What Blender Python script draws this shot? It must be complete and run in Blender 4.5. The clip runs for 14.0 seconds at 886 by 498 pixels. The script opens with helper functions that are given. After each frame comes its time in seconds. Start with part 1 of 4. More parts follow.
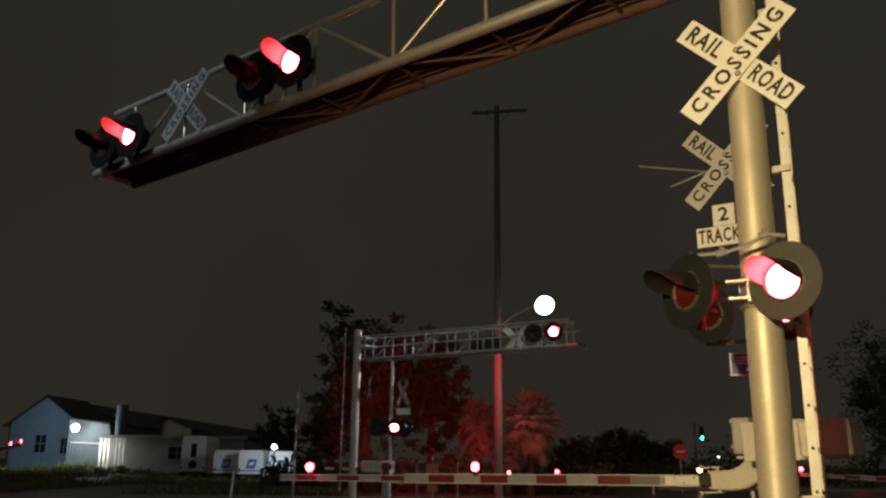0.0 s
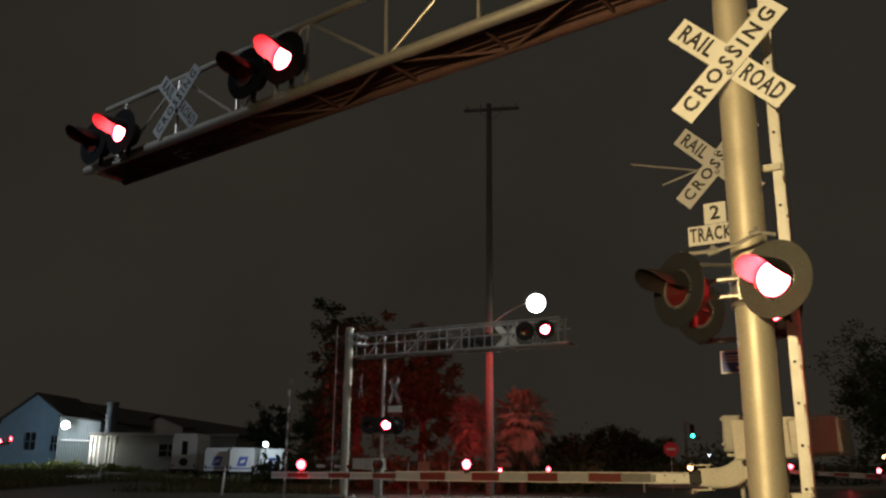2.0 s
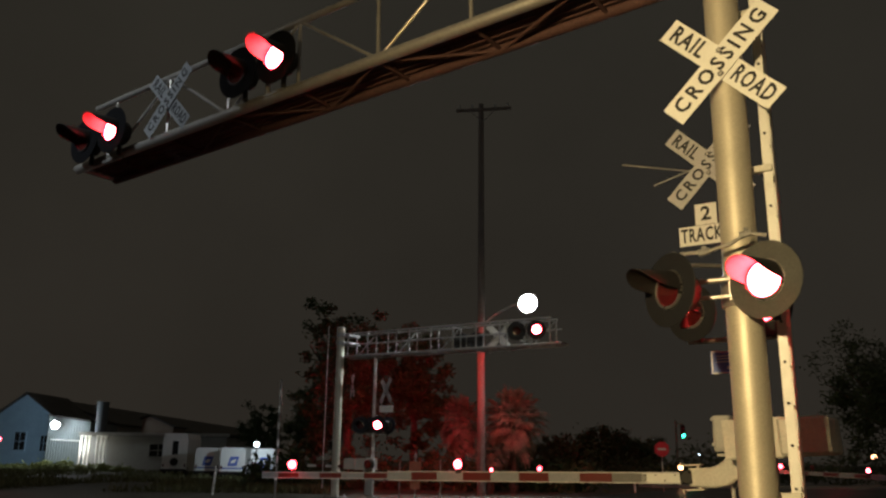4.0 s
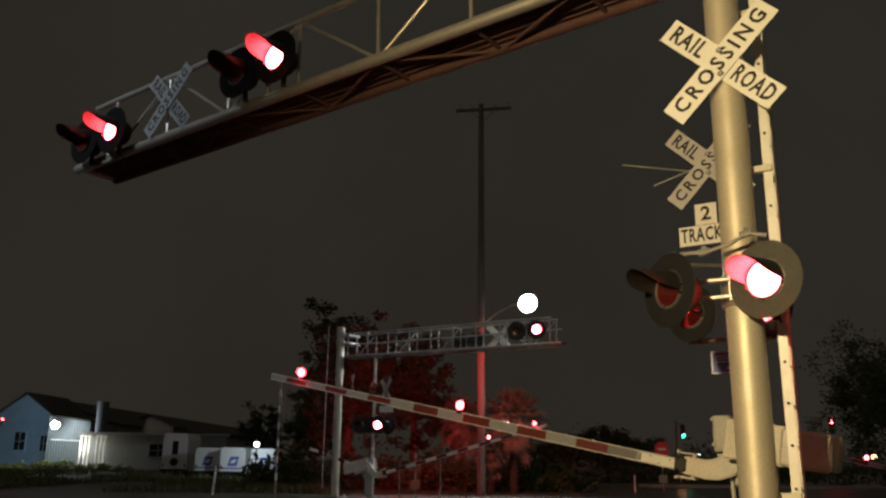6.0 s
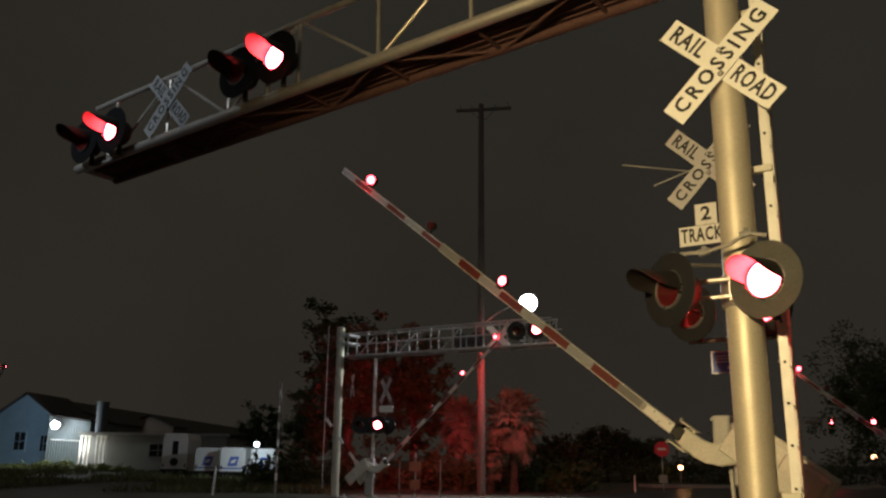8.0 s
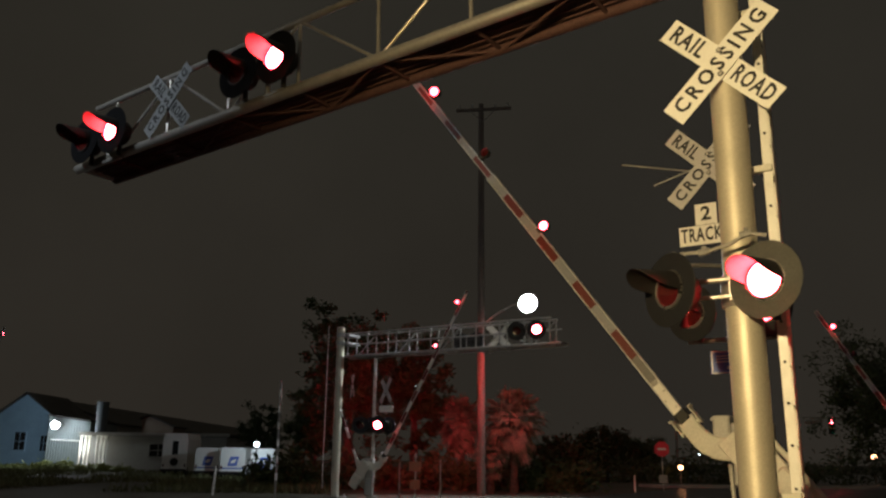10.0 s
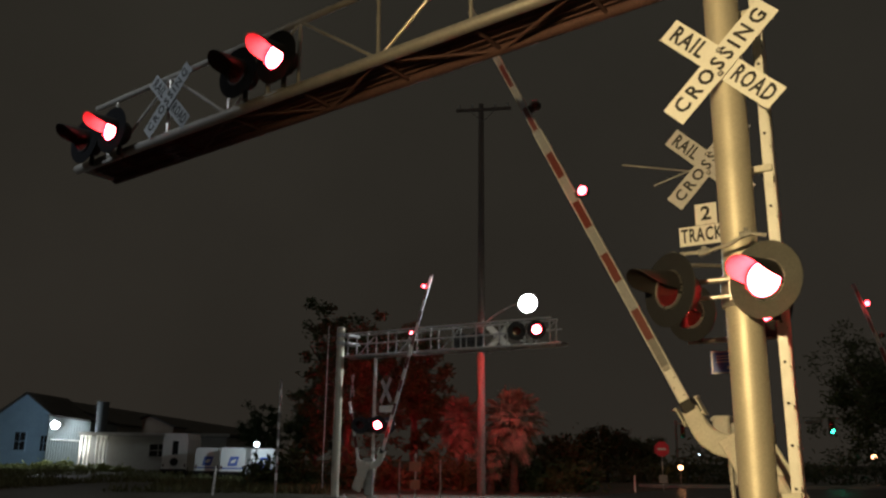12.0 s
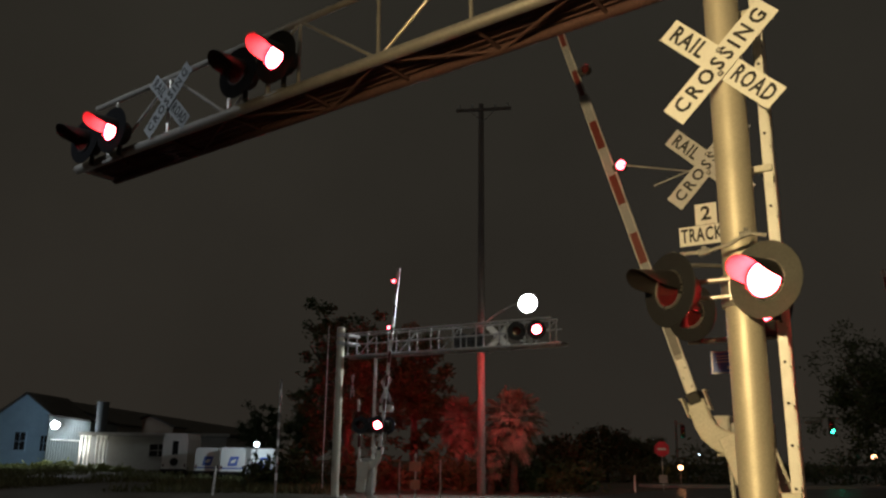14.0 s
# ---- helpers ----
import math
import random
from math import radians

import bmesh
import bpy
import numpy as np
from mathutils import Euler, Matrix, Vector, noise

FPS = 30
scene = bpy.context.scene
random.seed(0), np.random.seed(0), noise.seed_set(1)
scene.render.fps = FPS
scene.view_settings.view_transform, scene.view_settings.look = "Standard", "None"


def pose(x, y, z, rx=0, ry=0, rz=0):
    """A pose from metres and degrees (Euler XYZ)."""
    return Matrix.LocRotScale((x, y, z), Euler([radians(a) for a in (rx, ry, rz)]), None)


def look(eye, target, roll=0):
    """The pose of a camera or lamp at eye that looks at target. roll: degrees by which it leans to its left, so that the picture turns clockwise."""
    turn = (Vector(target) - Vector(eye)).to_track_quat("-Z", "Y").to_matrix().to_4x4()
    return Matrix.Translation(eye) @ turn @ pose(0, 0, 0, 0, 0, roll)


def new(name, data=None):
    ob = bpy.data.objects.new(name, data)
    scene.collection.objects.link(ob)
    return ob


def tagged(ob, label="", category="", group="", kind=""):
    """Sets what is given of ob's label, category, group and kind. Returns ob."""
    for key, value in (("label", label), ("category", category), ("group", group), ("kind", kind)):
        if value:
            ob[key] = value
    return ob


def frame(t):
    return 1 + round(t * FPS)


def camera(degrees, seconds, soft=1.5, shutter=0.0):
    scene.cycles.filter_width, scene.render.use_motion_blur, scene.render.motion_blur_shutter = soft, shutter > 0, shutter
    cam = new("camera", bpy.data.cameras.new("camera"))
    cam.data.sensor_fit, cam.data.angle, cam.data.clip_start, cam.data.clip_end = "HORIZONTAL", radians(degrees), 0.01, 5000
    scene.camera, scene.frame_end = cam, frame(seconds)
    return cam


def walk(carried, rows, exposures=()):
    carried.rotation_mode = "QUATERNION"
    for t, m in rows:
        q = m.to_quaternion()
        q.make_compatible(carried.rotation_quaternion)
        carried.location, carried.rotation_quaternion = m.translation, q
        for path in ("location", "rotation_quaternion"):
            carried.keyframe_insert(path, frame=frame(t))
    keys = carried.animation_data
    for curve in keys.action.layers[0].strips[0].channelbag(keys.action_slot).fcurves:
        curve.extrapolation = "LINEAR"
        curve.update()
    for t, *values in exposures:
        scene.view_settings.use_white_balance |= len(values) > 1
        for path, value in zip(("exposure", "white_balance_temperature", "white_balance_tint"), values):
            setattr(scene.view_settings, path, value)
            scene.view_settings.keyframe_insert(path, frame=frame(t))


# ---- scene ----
# ---- camera ----
cam = camera(56.0, 14.0, soft=2.4)


def aim(right, up):
    """The camera on its tripod, swung by small angles in degrees."""
    return pose(0, 0, 1.35, 90 + 14.2 + up, 0, right) @ pose(0, 0, 0, 0, 0, 0.66)


walk(cam, [(0.0, aim(1.15, 0.15)), (0.5, aim(1.02, 0.09)), (1.0, aim(0.88, 0.035)), (1.5, aim(0.75, 0.0)), (2.0, aim(0.58, 0.0)), (2.5, aim(0.32, 0.0)),
           (3.0, aim(0.125, 0.0)), (3.4, aim(0.03, 0.0)), (4.0, aim(0.0, 0.0)), (14.0, aim(0.0, 0.0))])

# ---- world and lights ----
world = bpy.data.worlds.new("night_sky")
scene.world = world
world.use_nodes = True
wn, wl = world.node_tree.nodes, world.node_tree.links
wbg = wn["Background"]
wtc = wn.new("ShaderNodeTexCoord")
wsep = wn.new("ShaderNodeSeparateXYZ")
wramp = wn.new("ShaderNodeValToRGB")
wl.new(wtc.outputs["Generated"], wsep.inputs[0])
wl.new(wsep.outputs["Z"], wramp.inputs[0])
wramp.color_ramp.elements[0].position, wramp.color_ramp.elements[0].color = 0.0, (0.0250, 0.0212, 0.0168, 1)
wramp.color_ramp.elements[1].position, wramp.color_ramp.elements[1].color = 0.6, (0.0225, 0.0205, 0.0158, 1)
wtop = wramp.color_ramp.elements.new(1.0)
wtop.color = (0.085, 0.074, 0.056, 1)
wcloud, wmix, wcr = wn.new("ShaderNodeTexNoise"), wn.new("ShaderNodeMix"), wn.new("ShaderNodeMapRange")
wcloud.inputs["Scale"].default_value, wcloud.inputs["Detail"].default_value = 2.2, 5
wcr.inputs["From Min"].default_value, wcr.inputs["From Max"].default_value = 0.3, 0.7
wcr.inputs["To Min"].default_value, wcr.inputs["To Max"].default_value = 0.86, 1.12
wmix.data_type, wmix.blend_type = "RGBA", "MULTIPLY"
wmix.inputs[0].default_value = 1.0
wl.new(wtc.outputs["Generated"], wcloud.inputs["Vector"]), wl.new(wcloud.outputs["Fac"], wcr.inputs["Value"])
wl.new(wramp.outputs[0], wmix.inputs[6]), wl.new(wcr.outputs[0], wmix.inputs[7])
wl.new(wmix.outputs[2], wbg.inputs[0])
wbg.inputs[1].default_value = 1.0


def spot(name, eye, target, power, colour, size, cone=70, blend=0.6):
    d = bpy.data.lights.new(name, "SPOT")
    d.energy, d.color, d.shadow_soft_size, d.spot_size, d.spot_blend = power, colour, size, radians(cone), blend
    ob = new(name, d)
    ob.matrix_world = look(eye, target)
    return ob


def point(name, at, power, colour, size):
    d = bpy.data.lights.new(name, "POINT")
    d.energy, d.color, d.shadow_soft_size = power, colour, size
    ob = new(name, d)
    ob.location = at
    return ob


# the sodium street lamp behind the camera that lights the near mast
spot("street_lamp_light", (-2.96, -0.8, 3.5), (2.6, 7.0, 2.9), 3600, (1.0, 0.745, 0.36), 0.12, 77, 1.0)

# cool street lamp of the side road, beside the crossing
spot("side_road_lamp_light", (-9.0, 4.0, 9.0), (-6.0, 30.0, 1.0), 1700, (0.84, 0.93, 1.0), 0.15, 105, 0.9)

# the red beams of the far flashers that face away across the road, one of each pair always lit
spot("flasher_beam_light", (1.30, 29.95, 5.42), (2.3, 36.0, 4.3), 1150, (1.0, 0.085, 0.085), 0.14, 75, 1.0)
spot("flasher_beam_light", (-1.9, 31.35, 2.55), (-1.2, 42.0, 3.6), 2100, (1.0, 0.02, 0.05), 0.14, 74, 0.8)

# white street lamp on the far utility pole, and the two lamps of the yard buildings
spot("far_street_lamp_light", (3.45, 33.0, 7.35), (1.0, 20.0, 0.0), 2600, (0.86, 0.95, 1.0), 0.15, 156)
point("yard_lamp_light", (-35.8, 78.0, 4.1), 520, (0.80, 0.94, 1.0), 0.1)
point("porch_light", (-33.0, 78.25, 2.2), 150, (1.0, 0.98, 0.85), 0.1)
spot("van_lamp_light", (-10.75, 50.0, 2.6), (-16.0, 57.0, 1.0), 330, (0.72, 0.90, 1.0), 0.1, 120, 0.8)

# ---- materials ----
def mat(name, colour, rough=0.6, metal=0.0, grain=40.0, spread=0.25, stain=3.0, stains=0.25, bump=0.15, colour2=None, coat=0.0):
    """A surface with fine grain and broad stains at real-world size."""
    m = bpy.data.materials.new(name)
    m.use_nodes = True
    n, l = m.node_tree.nodes, m.node_tree.links
    b = n["Principled BSDF"]
    tc = n.new("ShaderNodeTexCoord")
    n1, n2 = n.new("ShaderNodeTexNoise"), n.new("ShaderNodeTexNoise")
    n1.inputs["Scale"].default_value, n1.inputs["Detail"].default_value = grain, 4
    n2.inputs["Scale"].default_value, n2.inputs["Detail"].default_value = stain, 6
    l.new(tc.outputs["Object"], n1.inputs["Vector"]), l.new(tc.outputs["Object"], n2.inputs["Vector"])
    c2 = colour2 or tuple(c * 0.55 for c in colour)
    r1 = n.new("ShaderNodeValToRGB")
    r1.color_ramp.elements[0].position, r1.color_ramp.elements[1].position = 0.35, 0.7
    r1.color_ramp.elements[0].color = (*[c * (1 - spread) for c in colour], 1)
    r1.color_ramp.elements[1].color = (*[min(1, c * (1 + spread * 0.6)) for c in colour], 1)
    l.new(n1.outputs["Fac"], r1.inputs[0])
    r2 = n.new("ShaderNodeValToRGB")
    r2.color_ramp.elements[0].position, r2.color_ramp.elements[1].position = 0.45, 0.72
    r2.color_ramp.elements[0].color, r2.color_ramp.elements[1].color = (0, 0, 0, 1), (stains, stains, stains, 1)
    l.new(n2.outputs["Fac"], r2.inputs[0])
    mix = n.new("ShaderNodeMix")
    mix.data_type = "RGBA"
    mix.inputs[7].default_value = (*c2, 1)
    l.new(r2.outputs[0], mix.inputs[0]), l.new(r1.outputs[0], mix.inputs[6])
    l.new(mix.outputs[2], b.inputs["Base Color"])
    b.inputs["Roughness"].default_value, b.inputs["Metallic"].default_value = rough, metal
    b.inputs["Coat Weight"].default_value = coat
    rr = n.new("ShaderNodeMapRange")
    rr.inputs["To Min"].default_value, rr.inputs["To Max"].default_value = max(0.05, rough - 0.12), min(1, rough + 0.12)
    l.new(n2.outputs["Fac"], rr.inputs["Value"]), l.new(rr.outputs[0], b.inputs["Roughness"])
    if bump:
        bp = n.new("ShaderNodeBump")
        bp.inputs["Strength"].default_value, bp.inputs["Distance"].default_value = bump, 0.01
        l.new(n1.outputs["Fac"], bp.inputs["Height"]), l.new(bp.outputs[0], b.inputs["Normal"])
    return m


def glow(name, colour, strength):
    m = bpy.data.materials.new(name)
    m.use_nodes = True
    b = m.node_tree.nodes["Principled BSDF"]
    b.inputs["Base Color"].default_value = (*colour, 1)
    b.inputs["Emission Color"].default_value, b.inputs["Emission Strength"].default_value = (*colour, 1), strength
    return m


def lens_glow(name, hot, rim, strength, radius):
    """A lit lens, hottest at its middle."""
    m = glow(name, hot, strength)
    n, l = m.node_tree.nodes, m.node_tree.links
    tc, ln, rp = n.new("ShaderNodeTexCoord"), n.new("ShaderNodeVectorMath"), n.new("ShaderNodeValToRGB")
    sc = n.new("ShaderNodeMath")
    ln.operation, sc.operation = "LENGTH", "DIVIDE"
    sc.inputs[1].default_value = radius
    l.new(tc.outputs["Object"], ln.inputs[0]), l.new(ln.outputs["Value"], sc.inputs[0]), l.new(sc.outputs[0], rp.inputs[0])
    rp.color_ramp.elements[0].position, rp.color_ramp.elements[0].color = 0.55, (*hot, 1)
    rp.color_ramp.elements[1].position, rp.color_ramp.elements[1].color = 1.0, (*rim, 1)
    l.new(rp.outputs[0], n["Principled BSDF"].inputs["Emission Color"])
    return m


GALV = mat("galvanised_steel", (0.52, 0.50, 0.46), 0.42, 0.75, 60, 0.15, 5, 0.35, 0.06)
ALU = mat("grey_weathered_aluminium", (0.42, 0.42, 0.41), 0.6, 0.15, 40, 0.15, 4, 0.3, 0.08)
GALV_DULL = mat("weathered_steel", (0.34, 0.33, 0.31), 0.55, 0.6, 50, 0.2, 4, 0.4, 0.1)
MAST_PAINT = mat("aluminium_painted_mast", (0.58, 0.53, 0.42), 0.52, 0.42, 90, 0.12, 2.2, 0.30, 0.05)
SIGN_WHITE = mat("white_sign_sheeting", (0.80, 0.79, 0.74), 0.5, 0, 80, 0.04, 6, 0.10, 0.0)
# Same white sheeting, darkened to stand for weak lamplight on the arm.
DIM_SIGN = mat("dim_lit_white_sign_sheeting", (0.26, 0.27, 0.28), 0.5, 0, 40, 0.10, 5, 0.25, 0.0)
SIGN_BACK = mat("bare_aluminium_sign_back", (0.5, 0.5, 0.5), 0.5, 0.6, 30, 0.12, 4, 0.3, 0.05)
INK = mat("black_sign_ink", (0.012, 0.012, 0.012), 0.6, 0, 40, 0.1, 4, 0.1, 0)
DISC = mat("faded_black_backing", (0.018, 0.020, 0.030), 0.6, 0, 50, 0.25, 5, 0.3, 0.06)
PITCH = mat("sooty_black_backing", (0.006, 0.006, 0.007), 0.8, 0, 50, 0.25, 5, 0.3, 0.06)
PITCH.node_tree.nodes["Principled BSDF"].inputs["Specular IOR Level"].default_value = 0.1
# Near-black copy of the flasher backing, with the shade of unlit discs in it.
DIM_DISC = mat("dimmed_black_backing", (0.0055, 0.006, 0.009), 0.7, 0, 50, 0.25, 5, 0.3, 0.06)
# Half-bright copy of the white sheeting: the farther sign's weaker light set as colour.
HALF_LIT_SIGN = mat("half_lit_white_sign_sheeting", (0.50, 0.49, 0.49), 0.5, 0, 60, 0.06, 5, 0.15, 0.0)
# The same backing made paler; sodium lamplight is put into the colour.
LIT_DISC = mat("lamplit_black_backing", (0.066, 0.064, 0.056), 0.6, 0, 50, 0.2, 5, 0.3, 0.06)
BLACK = mat("matt_black_paint", (0.022, 0.021, 0.020), 0.65, 0, 50, 0.3, 5, 0.3, 0.08, (0.05, 0.045, 0.04))
DARKRED = mat("dark_red_lens_glass", (0.07, 0.006, 0.006), 0.12, 0, 120, 0.2, 20, 0.1, 0.1, coat=0.6)
RING = mat("bare_metal_lens_ring", (0.6, 0.58, 0.55), 0.3, 0.9, 60, 0.1, 8, 0.2, 0.05)
RED_ON = lens_glow("lit_red_lens", (1.0, 0.030, 0.034), (0.9, 0.008, 0.020), 380.0, 0.148)
HOOD = mat("matt_black_hood", (0.012, 0.010, 0.0095), 0.6, 0, 50, 0.3, 5, 0.3, 0.08)
RED_SMALL = lens_glow("lit_small_red_lens", (1.0, 0.05, 0.07), (0.3, 0.0015, 0.003), 60.0, 0.075)
RED_STEADY = glow("lit_steady_red_lens", (1.0, 0.028, 0.04), 40.0)
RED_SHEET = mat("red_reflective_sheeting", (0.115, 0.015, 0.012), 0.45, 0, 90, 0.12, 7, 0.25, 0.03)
# White sheeting greyed and cooled; the arm's weaker, cooler light is in its colour.
GATE_WHITE = mat("dimmed_white_gate_sheeting", (0.27, 0.275, 0.29), 0.3, 0, 60, 0.12, 5, 0.35, 0.03)
# Butt sheeting that catches little light; the dimness is painted in.
SHADE_GREY = mat("shade_darkened_sheeting", (0.17, 0.165, 0.16), 0.35, 0, 60, 0.15, 5, 0.35, 0.03)
EDGE = mat("pale_metal_edging", (0.50, 0.50, 0.50), 0.4, 0.2, 60, 0.1, 6, 0.3, 0.03)
WHITE_SHEET = mat("white_reflective_sheeting", (0.72, 0.71, 0.66), 0.4, 0, 90, 0.06, 7, 0.25, 0.03)
CREAM = mat("cream_painted_casting", (0.62, 0.60, 0.52), 0.5, 0, 40, 0.12, 4, 0.3, 0.1)
GREYBOX = mat("grey_painted_steel_box", (0.42, 0.41, 0.38), 0.5, 0.1, 40, 0.12, 4, 0.35, 0.08)
# Rust plus the walkway underside's shade and red lamp glow, put into the colour.
RUST_SHADE = mat("rust_and_shade_brown", (0.085, 0.038, 0.032), 0.8, 0.2, 50, 0.4, 4, 0.5, 0.2)
BLUE = mat("blue_sign_sheeting", (0.09, 0.15, 0.48), 0.5, 0, 60, 0.08, 5, 0.15, 0)
CABLE = mat("black_rubber_cable", (0.03, 0.03, 0.03), 0.6)
WOOD_POLE = mat("weathered_pole_wood", (0.16, 0.13, 0.11), 0.85, 0, 25, 0.4, 1.5, 0.5, 0.4)


# ---- mesh helpers ----
def box(bm, lo, hi, m=None, bevel=0.0):
    lo, hi = Vector(lo), Vector(hi)
    g = bmesh.ops.create_cube(bm, size=1.0, matrix=Matrix.LocRotScale((lo + hi) / 2, None, hi - lo))
    if bevel:
        es = list({e for v in g["verts"] for e in v.link_edges})
        r = bmesh.ops.bevel(bm, geom=es, offset=bevel, segments=1, affect="EDGES")
        vs = list({v for f in r["faces"] for v in f.verts} | {v for v in g["verts"] if v.is_valid})
    else:
        vs = g["verts"]
    if m is not None:
        bmesh.ops.transform(bm, matrix=m, verts=vs)
    return vs


def rod(bm, a, b, r, r2=None, n=10, caps=True):
    a, b = Vector(a), Vector(b)
    d = b - a
    m = Matrix.Translation((a + b) / 2) @ d.to_track_quat("Z", "Y").to_matrix().to_4x4()
    return bmesh.ops.create_cone(bm, cap_ends=caps, segments=n, radius1=r, radius2=r if r2 is None else r2, depth=d.length, matrix=m)["verts"]


def lathe(bm, profile, n=24, arc=(0, 360), m=None, close=False):
    """Turn (radius, z) pairs about z."""
    full = arc[1] - arc[0] >= 360
    k = n if full else n + 1
    rings = []
    for i in range(k):
        t = radians(arc[0] + (arc[1] - arc[0]) * i / n)
        rings.append([bm.verts.new((r * math.cos(t), r * math.sin(t), z)) for r, z in profile])
    for i in range(n):
        a, b = rings[i], rings[(i + 1) % k]
        js = range(len(profile)) if close else range(len(profile) - 1)
        for j in js:
            j2 = (j + 1) % len(profile)
            bm.faces.new((a[j], b[j], b[j2], a[j2]))
    vs = [v for ring in rings for v in ring]
    if m is not None:
        bmesh.ops.transform(bm, matrix=m, verts=vs)
    return vs


def sweep(bm, pts, r, n=8):
    """A bent tube through points, with round joints."""
    for i in range(len(pts) - 1):
        rod(bm, pts[i], pts[i + 1], r, n=n)
    for p in pts[1:-1]:
        bmesh.ops.create_icosphere(bm, subdivisions=1, radius=r * 1.02, matrix=Matrix.Translation(p))


def slab(bm, outline, z0, z1):
    """A flat plate with the outline (x, y) between two heights."""
    lo = [bm.verts.new((x, y, z0)) for x, y in outline]
    hi = [bm.verts.new((x, y, z1)) for x, y in outline]
    bm.faces.new(lo[::-1]), bm.faces.new(hi)
    for i in range(len(lo)):
        j = (i + 1) % len(lo)
        bm.faces.new((lo[i], lo[j], hi[j], hi[i]))
    return lo + hi


def mesh_of(name, bm, *mats, smooth=False):
    bmesh.ops.recalc_face_normals(bm, faces=bm.faces)
    me = bpy.data.meshes.new(name)
    bm.to_mesh(me)
    bm.free()
    for m in mats:
        me.materials.append(m)
    if smooth:
        me.shade_smooth()
        me.set_sharp_from_angle(angle=radians(35))
    return me


def part(name, bm, material, parent=None, label="", at=None, smooth=False):
    mats = material if isinstance(material, (list, tuple)) else (material,)
    ob = new(name, mesh_of(name, bm, *mats, smooth=smooth) if isinstance(bm, bmesh.types.BMesh) else bm)
    if parent is not None:
        ob.parent = parent
    if at is not None:
        ob.matrix_basis = at
    return tagged(ob, label)


def thing(name, m, label, category, group="", kind=""):
    ob = new(name)
    ob.empty_display_size = 0.2
    ob.matrix_basis = m
    return tagged(ob, label, category, group, kind)


def lettering(name, text, size, width, material, parent, at, thick=0.0015, spacing=1.15):
    """Words in the built-in font, centred, fitted to a width."""
    cu = bpy.data.curves.new(name, "FONT")
    cu.body, cu.size, cu.extrude, cu.align_x, cu.align_y, cu.resolution_u = text, size, thick, "CENTER", "CENTER", 2
    cu.offset, cu.space_character = size * 0.026, spacing
    tmp = bpy.data.objects.new(name, cu)
    scene.collection.objects.link(tmp)
    dg = bpy.context.evaluated_depsgraph_get()
    me = bpy.data.meshes.new_from_object(tmp.evaluated_get(dg))
    bpy.data.objects.remove(tmp)
    xs = [v.co.x for v in me.vertices]
    k = width / (max(xs) - min(xs))
    mid = (max(xs) + min(xs)) / 2
    for v in me.vertices:
        v.co.x = (v.co.x - mid) * k
    me.materials.clear()
    me.materials.append(material)
    return part(name, me, None, parent, at=at)


# ---- flashing ----
BLINKS = []          # (lens, lit in the first phase, resting pose)
SWITCH = [0.37, 0.87, 1.37, 1.87, 2.37, 2.87, 3.36, 3.86, 4.35, 4.84, 5.31, 5.83, 6.30, 6.82, 7.30, 7.81, 8.30, 8.80, 9.30, 9.80, 10.29, 10.79, 11.22, 11.79, 12.22, 12.77,
          13.22, 13.77]


def turning_lens(name, parent, r, depth, m, lit_mat, first, dark=None):
    """A lens with a lit face and a dark face, which turns about its upright diameter as the lamp flashes."""
    bm = bmesh.new()
    prof = [(r, 0.0), (r * 0.8, depth * 0.55), (r * 0.45, depth * 0.9), (0.0005, depth)]
    lathe(bm, prof, 20)
    n0 = len(bm.faces)
    lathe(bm, [(a, -b) for a, b in prof], 20)
    bm.faces.ensure_lookup_table()
    for i, f in enumerate(bm.faces):
        f.material_index = 0 if i < n0 else 1
    lens = part(name, bm, (lit_mat, dark or DARKRED), parent, at=m, smooth=True)
    BLINKS.append((lens, first, m))
    return lens


